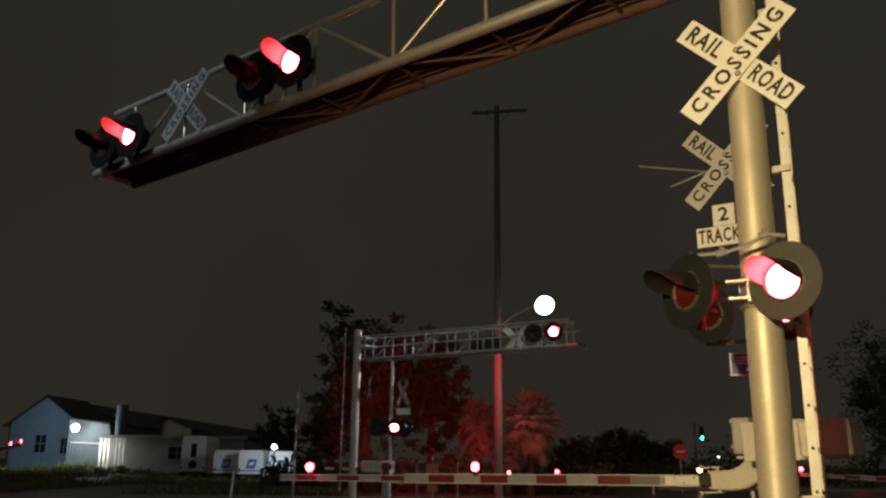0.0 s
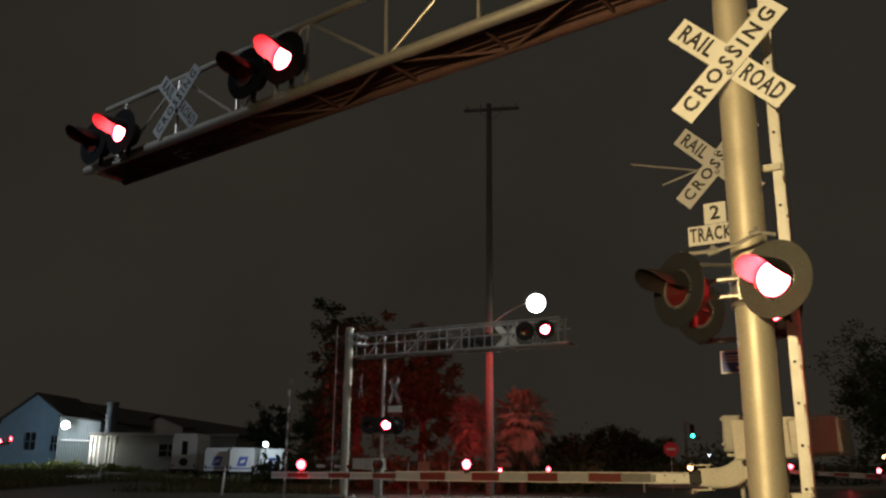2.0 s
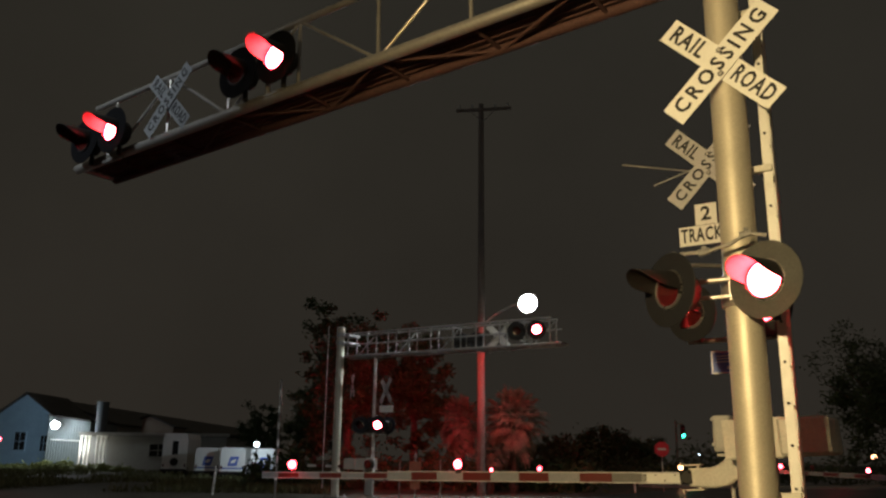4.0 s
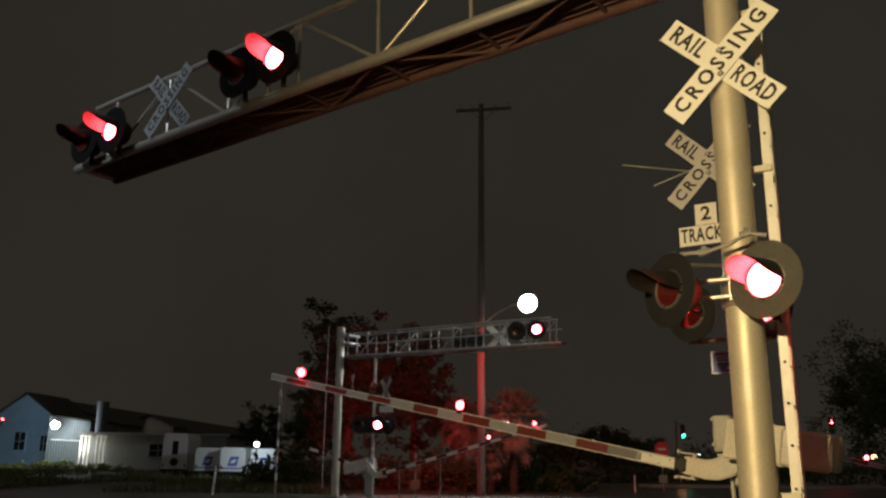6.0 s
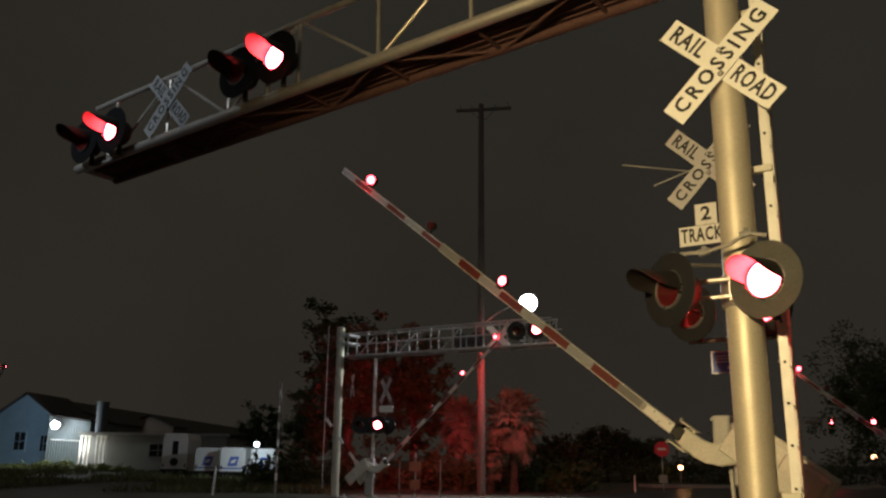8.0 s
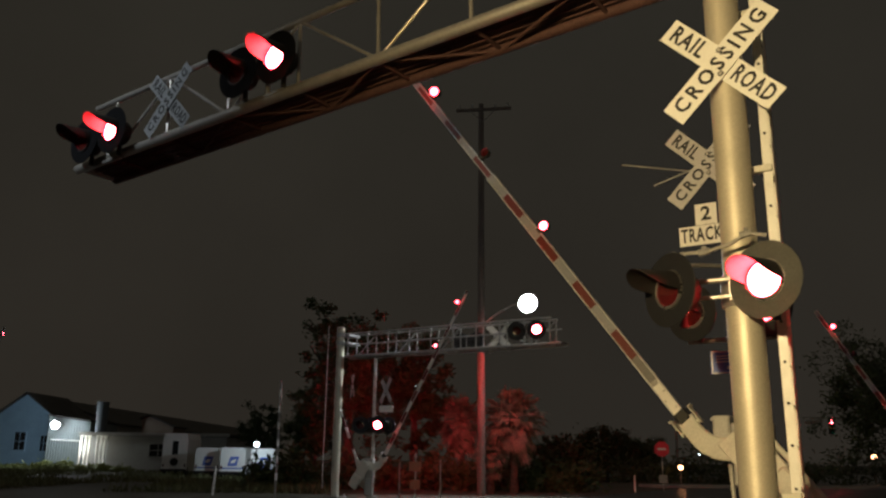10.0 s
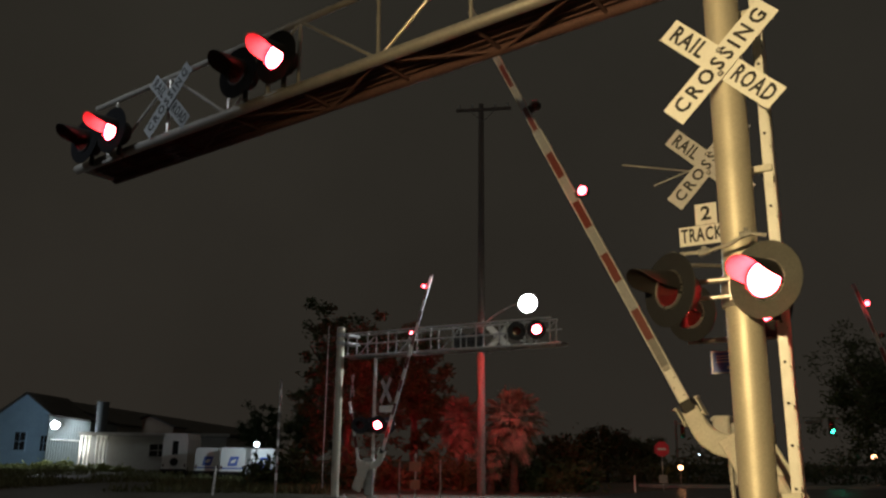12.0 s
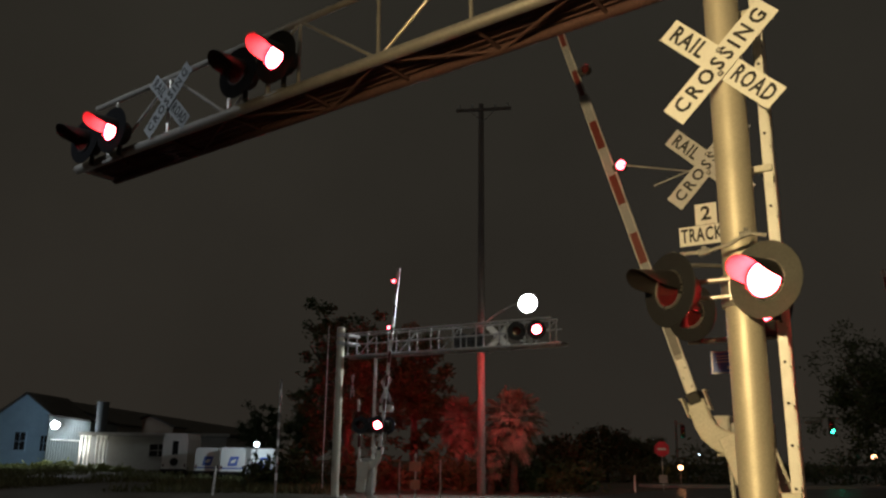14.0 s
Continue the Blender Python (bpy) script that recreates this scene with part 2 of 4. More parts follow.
# ---- crossing signal parts ----
def flasher(parent, at, first, disc=None, ring=None, label="round black flasher backing with hood and red lens"):
    """One 12 inch flashing light: x right, y up, z towards the traffic."""
    bm = bmesh.new()
    lathe(bm, [(0.175, -0.01), (0.18, -0.10), (0.15, -0.20), (0.07, -0.24), (0.001, -0.245)], 20)
    rod(bm, (0, -0.13, -0.14), (0, -0.30, -0.14), 0.03)
    f = part("flasher", bm, BLACK, parent, label, at=at, smooth=True)
    bm = bmesh.new()
    lathe(bm, [(0.165, -0.006), (0.305, -0.006), (0.31, -0.001), (0.305, 0.004), (0.165, 0.004)], 40, close=True)
    part("backing_disc", bm, disc or DISC, f, smooth=True)
    bm = bmesh.new()                                  # hood: a tube cut back below, longest at the top
    n, r0 = 28, 0.158
    rows = []
    for i in range(n + 1):
        t = radians(-22 + 224 * i / n)
        long = 0.385 * (0.10 + 0.90 * max(0.0, math.sin(t)) ** 0.33)
        rows.append([bm.verts.new((r * math.cos(t), r * math.sin(t) - z * 0.10, z)) for r, z in ((r0, 0.0), (r0 * 0.99, long), (r0 * 0.965, long), (r0 * 0.965, 0.0))])
    for a, b in zip(rows, rows[1:]):
        for j in range(4):
            bm.faces.new((a[j], b[j], b[(j + 1) % 4], a[(j + 1) % 4]))
    part("hood", bm, HOOD, f, smooth=True)
    bm = bmesh.new()
    lathe(bm, [(0.139, 0.0125), (0.139, 0.019), (0.158, 0.019), (0.158, -0.012), (0.1456, -0.012), (0.1456, 0.0125)], 32, close=True)
    lathe(bm, [(0.15, -0.013), (0.185, -0.013), (0.185, -0.007), (0.15, -0.007)], 32, close=True)
    part("lens_ring", bm, ring or RING, f, smooth=True)
    turning_lens("lens", f, 0.1463, 0.012, pose(0, 0, 0.006), RED_ON, first)
    return f


FACE = pose(0, 0, 0, 90, 0, 180)      # sign space (x right, y up, z out) stood up towards +y


def facing(x, y, z, yaw=0, back=False):
    return pose(x, y, z, 0, 0, yaw + (180 if back else 0)) @ FACE


def crossbuck(parent, at, scale=1.0, sheet=None):
    L, W = 1.22 * scale, 0.229 * scale
    bm = bmesh.new()
    box(bm, (-L / 2, -W / 2, 0), (L / 2, W / 2, 0.004), pose(0, 0, 0, 0, 0, -45))
    a = part("blade", bm, sheet or SIGN_WHITE, parent, "white crossbuck blade with black lettering", at=at)
    bm = bmesh.new()
    box(bm, (-L / 2, -W / 2, 0.022), (L / 2, W / 2, 0.026), pose(0, 0, 0, 0, 0, 45))
    b = part("blade", bm, sheet or SIGN_WHITE, parent, "white crossbuck blade with black lettering", at=at)
    for s in (-1, 1):
        bm = bmesh.new()
        rod(bm, (0, s * 0.11, -0.02), (0, s * 0.11, 0.029), 0.026, n=14)
        part("washer", bm, BLACK, b)
        bm = bmesh.new()
        rod(bm, (0, s * 0.11, 0.0292), (0, s * 0.11, 0.040), 0.016, n=6)
        part("bolt", bm, GALV, b)
    k = scale
    lettering("lettering", "RAIL", 0.215 * k, 0.36 * k, INK, a, pose(0, 0, 0.0055, 0, 0, -45) @ pose(-0.365 * k, 0, 0))
    lettering("lettering", "ROAD", 0.215 * k, 0.41 * k, INK, a, pose(0, 0, 0.0055, 0, 0, -45) @ pose(0.365 * k, 0, 0))
    lettering("lettering", "CROSSING", 0.19 * k, 1.08 * k, INK, b, pose(0, 0, 0.0275, 0, 0, 45), spacing=1.35)
    return a


U = 59.0                                            # the arms cross the road at this bearing, left of ahead


def road_frame(x, y, z=0, flip=False, bearing=U):
    """x across the road along the arm, y towards the arm's own traffic."""
    return pose(x, y, z, 0, 0, 90 + bearing + (180 if flip else 0))


def gantry(name, m, length, low, high, yaw, off, half, mast_r, mast_h, pairs, buck_x, buck_back, label, bays, first_node=0.25, pitch=0.9, odd=1, start=0.15, rails=False, bar_r=0.022, steel=None, droop=0.0, back_r=0.05, buck=1.0):
    """A cantilever signal bridge: mast, walkway, front truss, lights."""
    g = thing(name, m, label, "signal gantry", "cantilever signal gantries")
    bm = bmesh.new()
    rod(bm, (0, 0, 0.04), (0, 0, mast_h), mast_r, n=32)
    part("mast", bm, MAST_PAINT, g, smooth=True)
    bm = bmesh.new()
    rod(bm, (0, 0, mast_h), (0, 0, mast_h + 0.05), mast_r * 1.06, mast_r * 0.7, n=32)
    part("mast_cap", bm, GALV, g, smooth=True)
    bm = bmesh.new()
    box(bm, (-0.32, -0.32, -0.05), (0.32, 0.32, 0.045), bevel=0.01)
    for sx in (-0.24, 0.24):
        for sy in (-0.24, 0.24):
            rod(bm, (sx, sy, 0.04), (sx, sy, 0.14), 0.018, n=6)
            rod(bm, (sx, sy, 0.045), (sx, sy, 0.075), 0.034, n=6)
    part("base_plate", bm, GALV_DULL, g)
    arm = pose(0, off, 0, 0, 0, yaw) @ pose(length, 0, low, 0, droop, 0) @ pose(-length, 0, -low)   # droops towards its tip

    def bar(nm, a, b, r, mt=GALV, n=10):
        mt = steel or mt
        bm = bmesh.new()
        rod(bm, a, b, r, n=n)
        return part(nm, bm, mt, g, at=arm, smooth=True)

    x0 = start
    bar("chord", (x0, half, low), (length, half, low), 0.062, GALV, 16)
    # back chord is galvanised too; the brown carries its unlit side
    bar("chord", (x0, -half, low), (length - 0.05, -half, low), back_r, RUST_SHADE, 14)
    bar("top_chord", (x0, half, high), (length - 0.35, half, high), 0.038, GALV, 12)
    if rails:
        bar("mid_rail", (x0, half, (low + high) / 2 + 0.1), (length - 0.2, half, (low + high) / 2 + 0.1), 0.025)
        bar("back_rail", (x0, -half, high), (length - 0.35, -half, high), 0.035)
        bar("back_rail", (x0, -half, (low + high) / 2), (length - 0.35, -half, (low + high) / 2), 0.025)
    bar("end_bar", (length - 0.06, half, low), (length - 0.06, -half, low), 0.035)
    for i in range(bays + 1):
        x = first_node + pitch * i
        if x < start:
            continue
        bar("upright", (x, half, low), (x, half, high), bar_r)
        if rails:
            bar("back_upright", (x, -half, low), (x, -half, high), bar_r)
        bar("cross_bar", (x, half, low - 0.02), (x, -half, low - 0.02), 0.022, RUST_SHADE)
        if i < bays and (not rails or i % 2 == 0):
            x2 = first_node + pitch * (i + 1)
            a, b = ((x, high), (x2, low)) if i % 2 == odd else ((x, low), (x2, high))
            bar("diagonal", (a[0], half, a[1]), (b[0], half, b[1]), bar_r * 0.85)
            s = 1 if i % 2 else -1
            bar("bottom_brace", (x, half * s, low - 0.03), (x2, -half * s, low - 0.03), 0.018, RUST_SHADE, 8)
    # open walkway grating, laid between the lower chords
    bm = bmesh.new()
    n = int(length / 0.03)
    for i in range(n):
        x = x0 + (length - x0) * (i + 0.5) / n
        box(bm, (x - 0.009, -half + 0.03, low + 0.015), (x + 0.009, half - 0.03, low + 0.035))
    for y in (-half * 0.6, -half * 0.2, half * 0.2, half * 0.6):
        box(bm, (x0, y - 0.012, low + 0.0), (length - 0.1, y + 0.012, low + 0.0149))
    tagged(part("walkway_grating", bm, RUST_SHADE, g, at=arm), kind="stuff")
    bar("conduit", (x0, half - 0.09, low + 0.06), (length - 0.4, half - 0.09, low + 0.06), 0.02, CABLE, 8)
    for z in (low + 0.48, high - 0.06):                       # clamps on the mast
        bm = bmesh.new()
        lathe(bm, [(mast_r + 0.002, z - 0.07), (mast_r + 0.035, z - 0.07), (mast_r + 0.035, z + 0.07), (mast_r + 0.002, z + 0.07)], 28, close=True)
        box(bm, (0.0, 0.0, z - 0.05), (0.35, off + half, z + 0.05), bevel=0.01)
        part("mast_clamp", bm, steel or GALV, g, smooth=True)
    for (x, z, dx, back, ry) in pairs:
        for k, first in ((-1, False), (1, True)):
            # seen by its traffic, the lamp lit in the first phase stands on the right
            side = -k if not back else k
            yy = half + 0.24 if not back else -half - 0.20
            p = arm @ pose(x + side * dx, yy, z)
            lampm = pose(*p.translation) @ facing(0, 0, 0, ry + yaw, back)
            flasher(g, lampm, first, DIM_DISC if rails else PITCH, HOOD)
        bm = bmesh.new()
        yy = half + 0.05 if not back else -half + 0.0
        rod(bm, (x - dx, yy, z - 0.30), (x + dx, yy, z - 0.30), 0.025)
        rod(bm, (x, yy, low), (x, yy, z + 0.12), 0.03)
        part("crossarm", bm, GALV_DULL, g, at=arm, smooth=True)
    if buck_x:
        bx, bz, side = buck_x
        p = arm @ pose(bx, half + 0.07, bz)
        crossbuck(g, pose(*p.translation) @ facing(0, 0, 0, yaw, buck_back), buck, None if rails else DIM_SIGN)
    return g, arm


near_gantry, near_arm = gantry("signal_gantry", road_frame(2.50, 6.80), 8.66, 5.2, 6.02, -4.6, 0.75, 0.28, 0.148, 6.6,
                               [(4.82, 5.52, 0.31, False, 0), (7.85, 5.43, 0.31, False, 0)], (6.6, 5.64, 1), False,
                               "grey galvanised cantilever signal gantry over the road with red flashers", 7, -0.2, 1.148, 0, droop=1.4, back_r=0.062, buck=0.87)
# lights and crossbuck on the near mast
flasher(near_gantry, facing(0.488, 0.45, 2.715, -34) @ pose(0, 0, 0, -2.5), False, DIM_DISC)
flasher(near_gantry, facing(-0.255, 0.45, 2.728, -21) @ pose(0, 0, 0, -2.5), True, LIT_DISC)
crossbuck(near_gantry, facing(0.0, 0.20, 4.727))

far_gantry, far_arm = gantry("signal_gantry", road_frame(-3.78, 31.1, 0, True), 8.8, 5.05, 5.9, 0.0, 0.45, 0.27, 0.14, 6.1,
                             [(7.65, 5.50, 0.36, True, 28), (4.95, 5.42, 0.31, False, 0)], (6.22, 5.47, 1), False,
                             "distant galvanised cantilever signal gantry beyond the tracks", 9, 0.2, 0.91, 1, -0.1, True, 0.026, ALU)


# ---- ladder on the near mast ----
def ladder(parent, at, z0, z1, width=0.36, flange=0.075):
    for s in (-1, 1):
        bm = bmesh.new()
        box(bm, (s * width / 2 - 0.006, -flange / 2, z0), (s * width / 2 + 0.006, flange / 2, z1), bevel=0.003)
        part("ladder_rail", bm, WHITE_SHEET, parent, at=at)
    n = int((z1 - z0) / 0.33)
    for i in range(n):
        z = z0 + 0.2 + i * 0.33
        bm = bmesh.new()
        rod(bm, (-width / 2 - 0.022, 0, z), (width / 2 + 0.022, 0, z), 0.012, n=8)
        part("rung", bm, BLACK, parent, at=at)


# ---- crossing gate ----


def gate(name, m, pivot_z, length, lights, label, gm=1.0, stripe=0.42, plain=0.42, my=0.25, case_y=0.05, white=None, drop=0.37):
    """Gate mast, mechanism, and a striped arm that swings up about the pivot."""
    g = thing(name, m, label, "crossing gate", "crossing gates")
    bm = bmesh.new()
    rod(bm, (0, my, 0), (0, my, 4.9), 0.062, n=20)
    rod(bm, (0, my, 0), (0, my, 0.08), 0.2, n=20)
    part("mast", bm, GALV, g, smooth=True)
    bm = bmesh.new()
    box(bm, (-0.28, case_y, pivot_z - 0.42), (0.16, case_y + 0.15, pivot_z + 0.25), bevel=0.02)
    box(bm, (-0.2, case_y + 0.01, 0.12), (0.12, case_y + 0.14, pivot_z - 0.42), bevel=0.02)
    part("mechanism_case", bm, GREYBOX, g)
    arm = part("gate_arm", bmesh.new(), CREAM, g, at=pose(0, 0, pivot_z))
    bm = bmesh.new()                       # cast adapter, an S-bend down from the pivot to the arm
    path = [(-0.03, 0.06), (0.02, -0.07), (0.08, -0.19), (0.16, -0.29), (0.26, -0.36), (0.37, -0.385), (0.48, -0.382), (0.62, -0.372)]
    path = [(x, z * drop / 0.37) for x, z in path]
    lift = 0.37 - drop
    ring0 = None
    for i, (x, z) in enumerate(path):
        (xa, za), (xb, zb) = path[max(0, i - 1)], path[min(len(path) - 1, i + 1)]
        d = Vector((xb - xa, 0, zb - za)).normalized()
        nn = Vector((-d.z, 0, d.x))
        hh = 0.14 - 0.045 * i / (len(path) - 1)
        c = Vector((x, 0, z))
        ring = [bm.verts.new(c + nn * p * hh + Vector((0, q, 0))) for p, q in ((-1, -0.035), (-0.85, -0.05), (0.85, -0.05), (1, -0.035), (1, 0.035), (0.85, 0.05), (-0.85, 0.05), (-1, 0.035))]
        if ring0:
            for j in range(8):
                bm.faces.new((ring0[j], ring0[(j + 1) % 8], ring[(j + 1) % 8], ring[j]))
        else:
            bm.faces.new(ring)
        ring0 = ring
    bm.faces.new(ring0[::-1])
    part("adapter", bm, CREAM, arm)
    bm = bmesh.new()
    box(bm, (0.58, -0.055, lift - 0.44), (0.72, 0.055, lift - 0.30), bevel=0.01)
    for x in (0.61, 0.69):
        for z in (lift - 0.43, lift - 0.31):
            rod(bm, (x, -0.09, z), (x, 0.09, z), 0.016, n=6)
    part("shear_bracket", bm, BLACK, arm)
    for z, lip in ((lift - 0.245, 0.03), (lift - 0.505, -0.03)):
        bm = bmesh.new()
        box(bm, (0.47, -0.06, z - 0.008), (0.70, 0.06, z + 0.008), bevel=0.003)
        box(bm, (0.684, -0.06, min(z, z + lip)), (0.70, 0.06, max(z, z + lip)), bevel=0.003)
        box(bm, (0.50, -0.03, min(z, -drop)), (0.53, 0.03, max(z, -drop)))
        part("clamp_plate", bm, CREAM, arm)
    x, i = 0.70, 0
    slope = (0.30 - 0.08) / (length - 0.95)
    while x < length - 0.02:
        x2 = min(length, x + (stripe if i else plain))
        bm = bmesh.new()
        h = 0.058 if x < length * 0.62 else 0.043
        z = -drop + slope * (x - 0.95)
        box(bm, (0, -0.022, -h), ((x2 - x) / math.cos(math.atan(slope)), 0.022, h), pose(x, 0, z, 0, -math.degrees(math.atan(slope)), 0), bevel=0.004)
        # bright butt, dimmed whites beyond: the lamp's fall-off sits in the sheeting
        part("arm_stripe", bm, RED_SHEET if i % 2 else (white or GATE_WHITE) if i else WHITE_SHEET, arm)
        tilt = -math.degrees(math.atan(slope))
        for sz in (-1, 1):                 # pale metal edge above and below the sheeting
            bm = bmesh.new()
            box(bm, (0.002, -0.026, sz * (h - 0.002) - 0.007), ((x2 - x) / math.cos(math.atan(slope)) - 0.002, 0.026, sz * (h - 0.002) + 0.007), pose(x, 0, z, 0, tilt, 0), bevel=0.002)
            part("arm_edge", bm, EDGE, arm)
        if i == 0 and plain > 0.6:         # outer half of the butt in shade-grey, and the clamp between the halves
            bm = bmesh.new()
            box(bm, (0, -0.0245, -h + 0.01), (0.36, 0.0245, h - 0.01), pose(x + 0.46, 0, z + slope * 0.46, 0, tilt, 0), bevel=0.002)
            part("shaded_panel", bm, SHADE_GREY, arm, "shade-grey panel of the arm")
            bm = bmesh.new()
            box(bm, (0, -0.034, -h * 0.7), (0.055, 0.034, h * 0.7), pose(x + 0.41, 0, z + slope * 0.41, 0, tilt, 0), bevel=0.006)
            for bz in (-0.025, 0.025):
                rod(bm, (x + 0.437, -0.04, z + bz), (x + 0.437, 0.04, z + bz), 0.008, n=6)
            part("splice_clamp", bm, GALV_DULL, arm, "dull grey splice clamp")
            for bx, bz in ((0.08, 0.03), (0.2, -0.03), (0.3, 0.03)):
                bm = bmesh.new()
                rod(bm, (x + bx, -0.03, z + bz + slope * bx), (x + bx, 0.03, z + bz + slope * bx), 0.009, n=6)
                part("bolt", bm, BLACK, arm)
        x, i = x2, i + 1
    for (lx, phase) in lights:
        z = -drop + slope * (lx - 0.95)
        bm = bmesh.new()
        box(bm, (lx - 0.05, -0.03, z + 0.04), (lx + 0.05, 0.03, z + 0.11), bevel=0.008)
        lathe(bm, [(0.062, -0.05), (0.066, 0.0), (0.066, 0.03), (0.060, 0.03)], 16, m=pose(lx, 0, z + 0.15) @ FACE)
        lt = part("arm_light", bm, BLACK, arm)
        at = pose(lx, 0, z + 0.15) @ FACE @ pose(0, 0, 0.02) if gm > 0 else pose(lx, 0, z + 0.15, 0, 0, 180) @ FACE @ pose(0, 0, 0.02)
        if phase is None:
            bm = bmesh.new()
            bmesh.ops.create_uvsphere(bm, u_segments=14, v_segments=8, radius=0.066)
            part("light_lens", bm, RED_STEADY, lt, at=at @ pose(0, 0, 0.03), smooth=True)
        else:
            turning_lens("light_lens", lt, 0.062, 0.045, at, RED_SMALL, phase)
    bm = bmesh.new()                       # counterweight arms behind the pivot
    for y in (-0.16, 0.36):
        box(bm, (-0.48, y - 0.015, -0.14), (0.12, y + 0.015, 0.26), bevel=0.01)
    rod(bm, (0, -0.2, 0), (0, 0.4, 0), 0.05)
    part("counterweight_arm", bm, CREAM, arm)
    for y in (-0.20, 0.40):
        bm = bmesh.new()
        box(bm, (-0.92, y - 0.05, -0.13), (-0.44, y + 0.05, 0.25), bevel=0.03)
        part("counterweight", bm, CREAM, arm)
    return g, arm


near_gate, near_swing = gate("crossing_gate", road_frame(3.235, 9.1, 0, False, 56.3), 1.528, 7.12, [(6.48, None), (5.09, False), (3.61, True)],
                             "red and white striped crossing gate with three red lights", stripe=0.405, plain=0.82, my=-0.32, case_y=-0.24, drop=0.30)
far_gate, far_swing = gate("crossing_gate", road_frame(-2.54, 30.32, 0, True), 1.12, 7.1, [(6.6, None), (4.9, True), (3.27, False)],
                           "distant striped crossing gate beyond the tracks", gm=-1.0, white=WHITE_SHEET)
right_gate, right_swing = gate("crossing_gate", road_frame(12.4, 20.85, 0, False, 38.9), 1.40, 5.1, [(4.42, None), (3.5, False), (2.0, True)],
                               "striped crossing gate on the far pavement across the tracks")

left_gate, left_swing = gate("crossing_gate", pose(-19.2, 34.3, 0, 0, 0, -49.0), 1.92, 5.8, [(5.4, None), (4.0, None)],
                             "striped crossing gate of the side road", my=-1.0)

# signs, lights and brackets on the gate masts
GY = 0.36


def plate(parent, name, x, y, z, w, h, material, label="", back=False):
    bm = bmesh.new()
    box(bm, (-w / 2, -h / 2, 0), (w / 2, h / 2, 0.004), bevel=0.0015)
    return part(name, bm, material, parent, label, at=facing(x, y, z, 0, back))


crossbuck(near_gate, facing(0.07, GY, 4.61, -2.7), 0.96, HALF_LIT_SIGN)
tp = plate(near_gate, "track_count_plate", 0.15, GY, 3.80, 0.60, 0.22, SIGN_WHITE, "white plate lettered 2 TRACKS")
lettering("lettering", "TRACKS", 0.215, 0.52, INK, tp, pose(-0.02, 0, 0.0055))
tq = plate(near_gate, "track_count_plate", 0.14, GY, 4.035, 0.24, 0.24, SIGN_WHITE, "white plate with the number two")
lettering("lettering", "2", 0.22, 0.11, INK, tq, pose(0, 0, 0.0055))
bs = plate(near_gate, "notice_plate", -0.035, GY, 2.385, 0.46, 0.24, BLUE, "blue notice plate with white border")
for (x0, y0, x1, y1) in ((-0.22, 0.107, 0.22, 0.118), (-0.22, -0.118, 0.22, -0.107), (-0.22, -0.107, -0.209, 0.107), (0.209, -0.107, 0.22, 0.107),
                         (-0.17, 0.06, 0.17, 0.07), (-0.17, 0.03, 0.15, 0.04), (-0.17, 0.0, 0.16, 0.01), (-0.06, -0.075, 0.17, -0.045)):
    bm = bmesh.new()
    box(bm, (x0, y0, 0.0045), (x1, y1, 0.006))
    part("printed_bar", bm, SIGN_WHITE, bs)
for x, first in ((0.33, False), (-0.43, True)):
    flasher(near_gate, facing(x, 0.50, 2.91, -18), first, DIM_DISC)
for (a, b, r) in (((-0.5, 0.30, 2.63), (0.44, 0.30, 2.63), 0.03), ((0.0, -0.30, 4.63), (0.10, 0.345, 4.63), 0.02), ((0.0, -0.30, 3.80), (0.12, 0.345, 3.80), 0.02),
                  ((0.0, -0.3, 3.55), (0.64, 0.33, 3.52), 0.025), ((0.0, -0.3, 4.66), (1.10, 0.34, 4.80), 0.012), ((0.1, 0.3, 4.64), (0.72, 0.34, 4.47), 0.010)):
    bm = bmesh.new()
    rod(bm, a, b, r, n=8)
    part("bracket", bm, GALV_DULL, near_gate, smooth=True)
bm = bmesh.new()
sweep(bm, [(0.21, -0.2, 1.42), (0.215, -0.2, 1.3), (0.20, -0.18, 1.0), (0.18, -0.16, 0.6), (0.16, -0.1, 0.15)], 0.026)
part("hose", bm, GREYBOX, near_gate, smooth=True)
bm = bmesh.new()                                   # support bracket under the mechanism
box(bm, (-0.05, -0.28, 1.42), (0.34, -0.14, 1.45), bevel=0.006)
part("bracket", bm, CREAM, near_gate)
bm = bmesh.new()
box(bm, (0.17, -0.30, 1.47), (0.365, -0.12, 1.86), bevel=0.015)
box(bm, (0.19, -0.117, 1.50), (0.345, -0.105, 1.83), bevel=0.004)
for z in (1.53, 1.80):
    box(bm, (0.33, -0.104, z), (0.37, -0.085, z + 0.035), bevel=0.003)
part("junction_box", bm, GREYBOX, near_gate, "grey steel junction box")

# the far gate mast shows lights and sign backs towards the tracks
for k, first in ((0.42, True), (-0.34, False)):
    flasher(far_gate, facing(k, -0.10, 2.52, 28, True), first, DIM_DISC, HOOD)
for k, first in ((0.42, False), (-0.34, True)):
    flasher(far_gate, facing(k, 0.55, 2.52), first)
crossbuck(far_gate, facing(0.40, GY, 3.75, -30), 0.95, SIGN_BACK)
plate(far_gate, "sign_plate", 0.45, GY, 3.10, 0.6, 0.23, SIGN_WHITE)
bm = bmesh.new()
rod(bm, (-0.45, 0.2, 2.25), (0.5, 0.2, 2.25), 0.03)
part("bracket", bm, GALV_DULL, far_gate)

crossbuck(far_gantry, facing(0.44, 0.22, 3.95, -45), 0.9, SIGN_BACK)
ladder(far_gantry, pose(-0.42, 0.05, 0, 0, 0, 60), 0.3, 6.2)
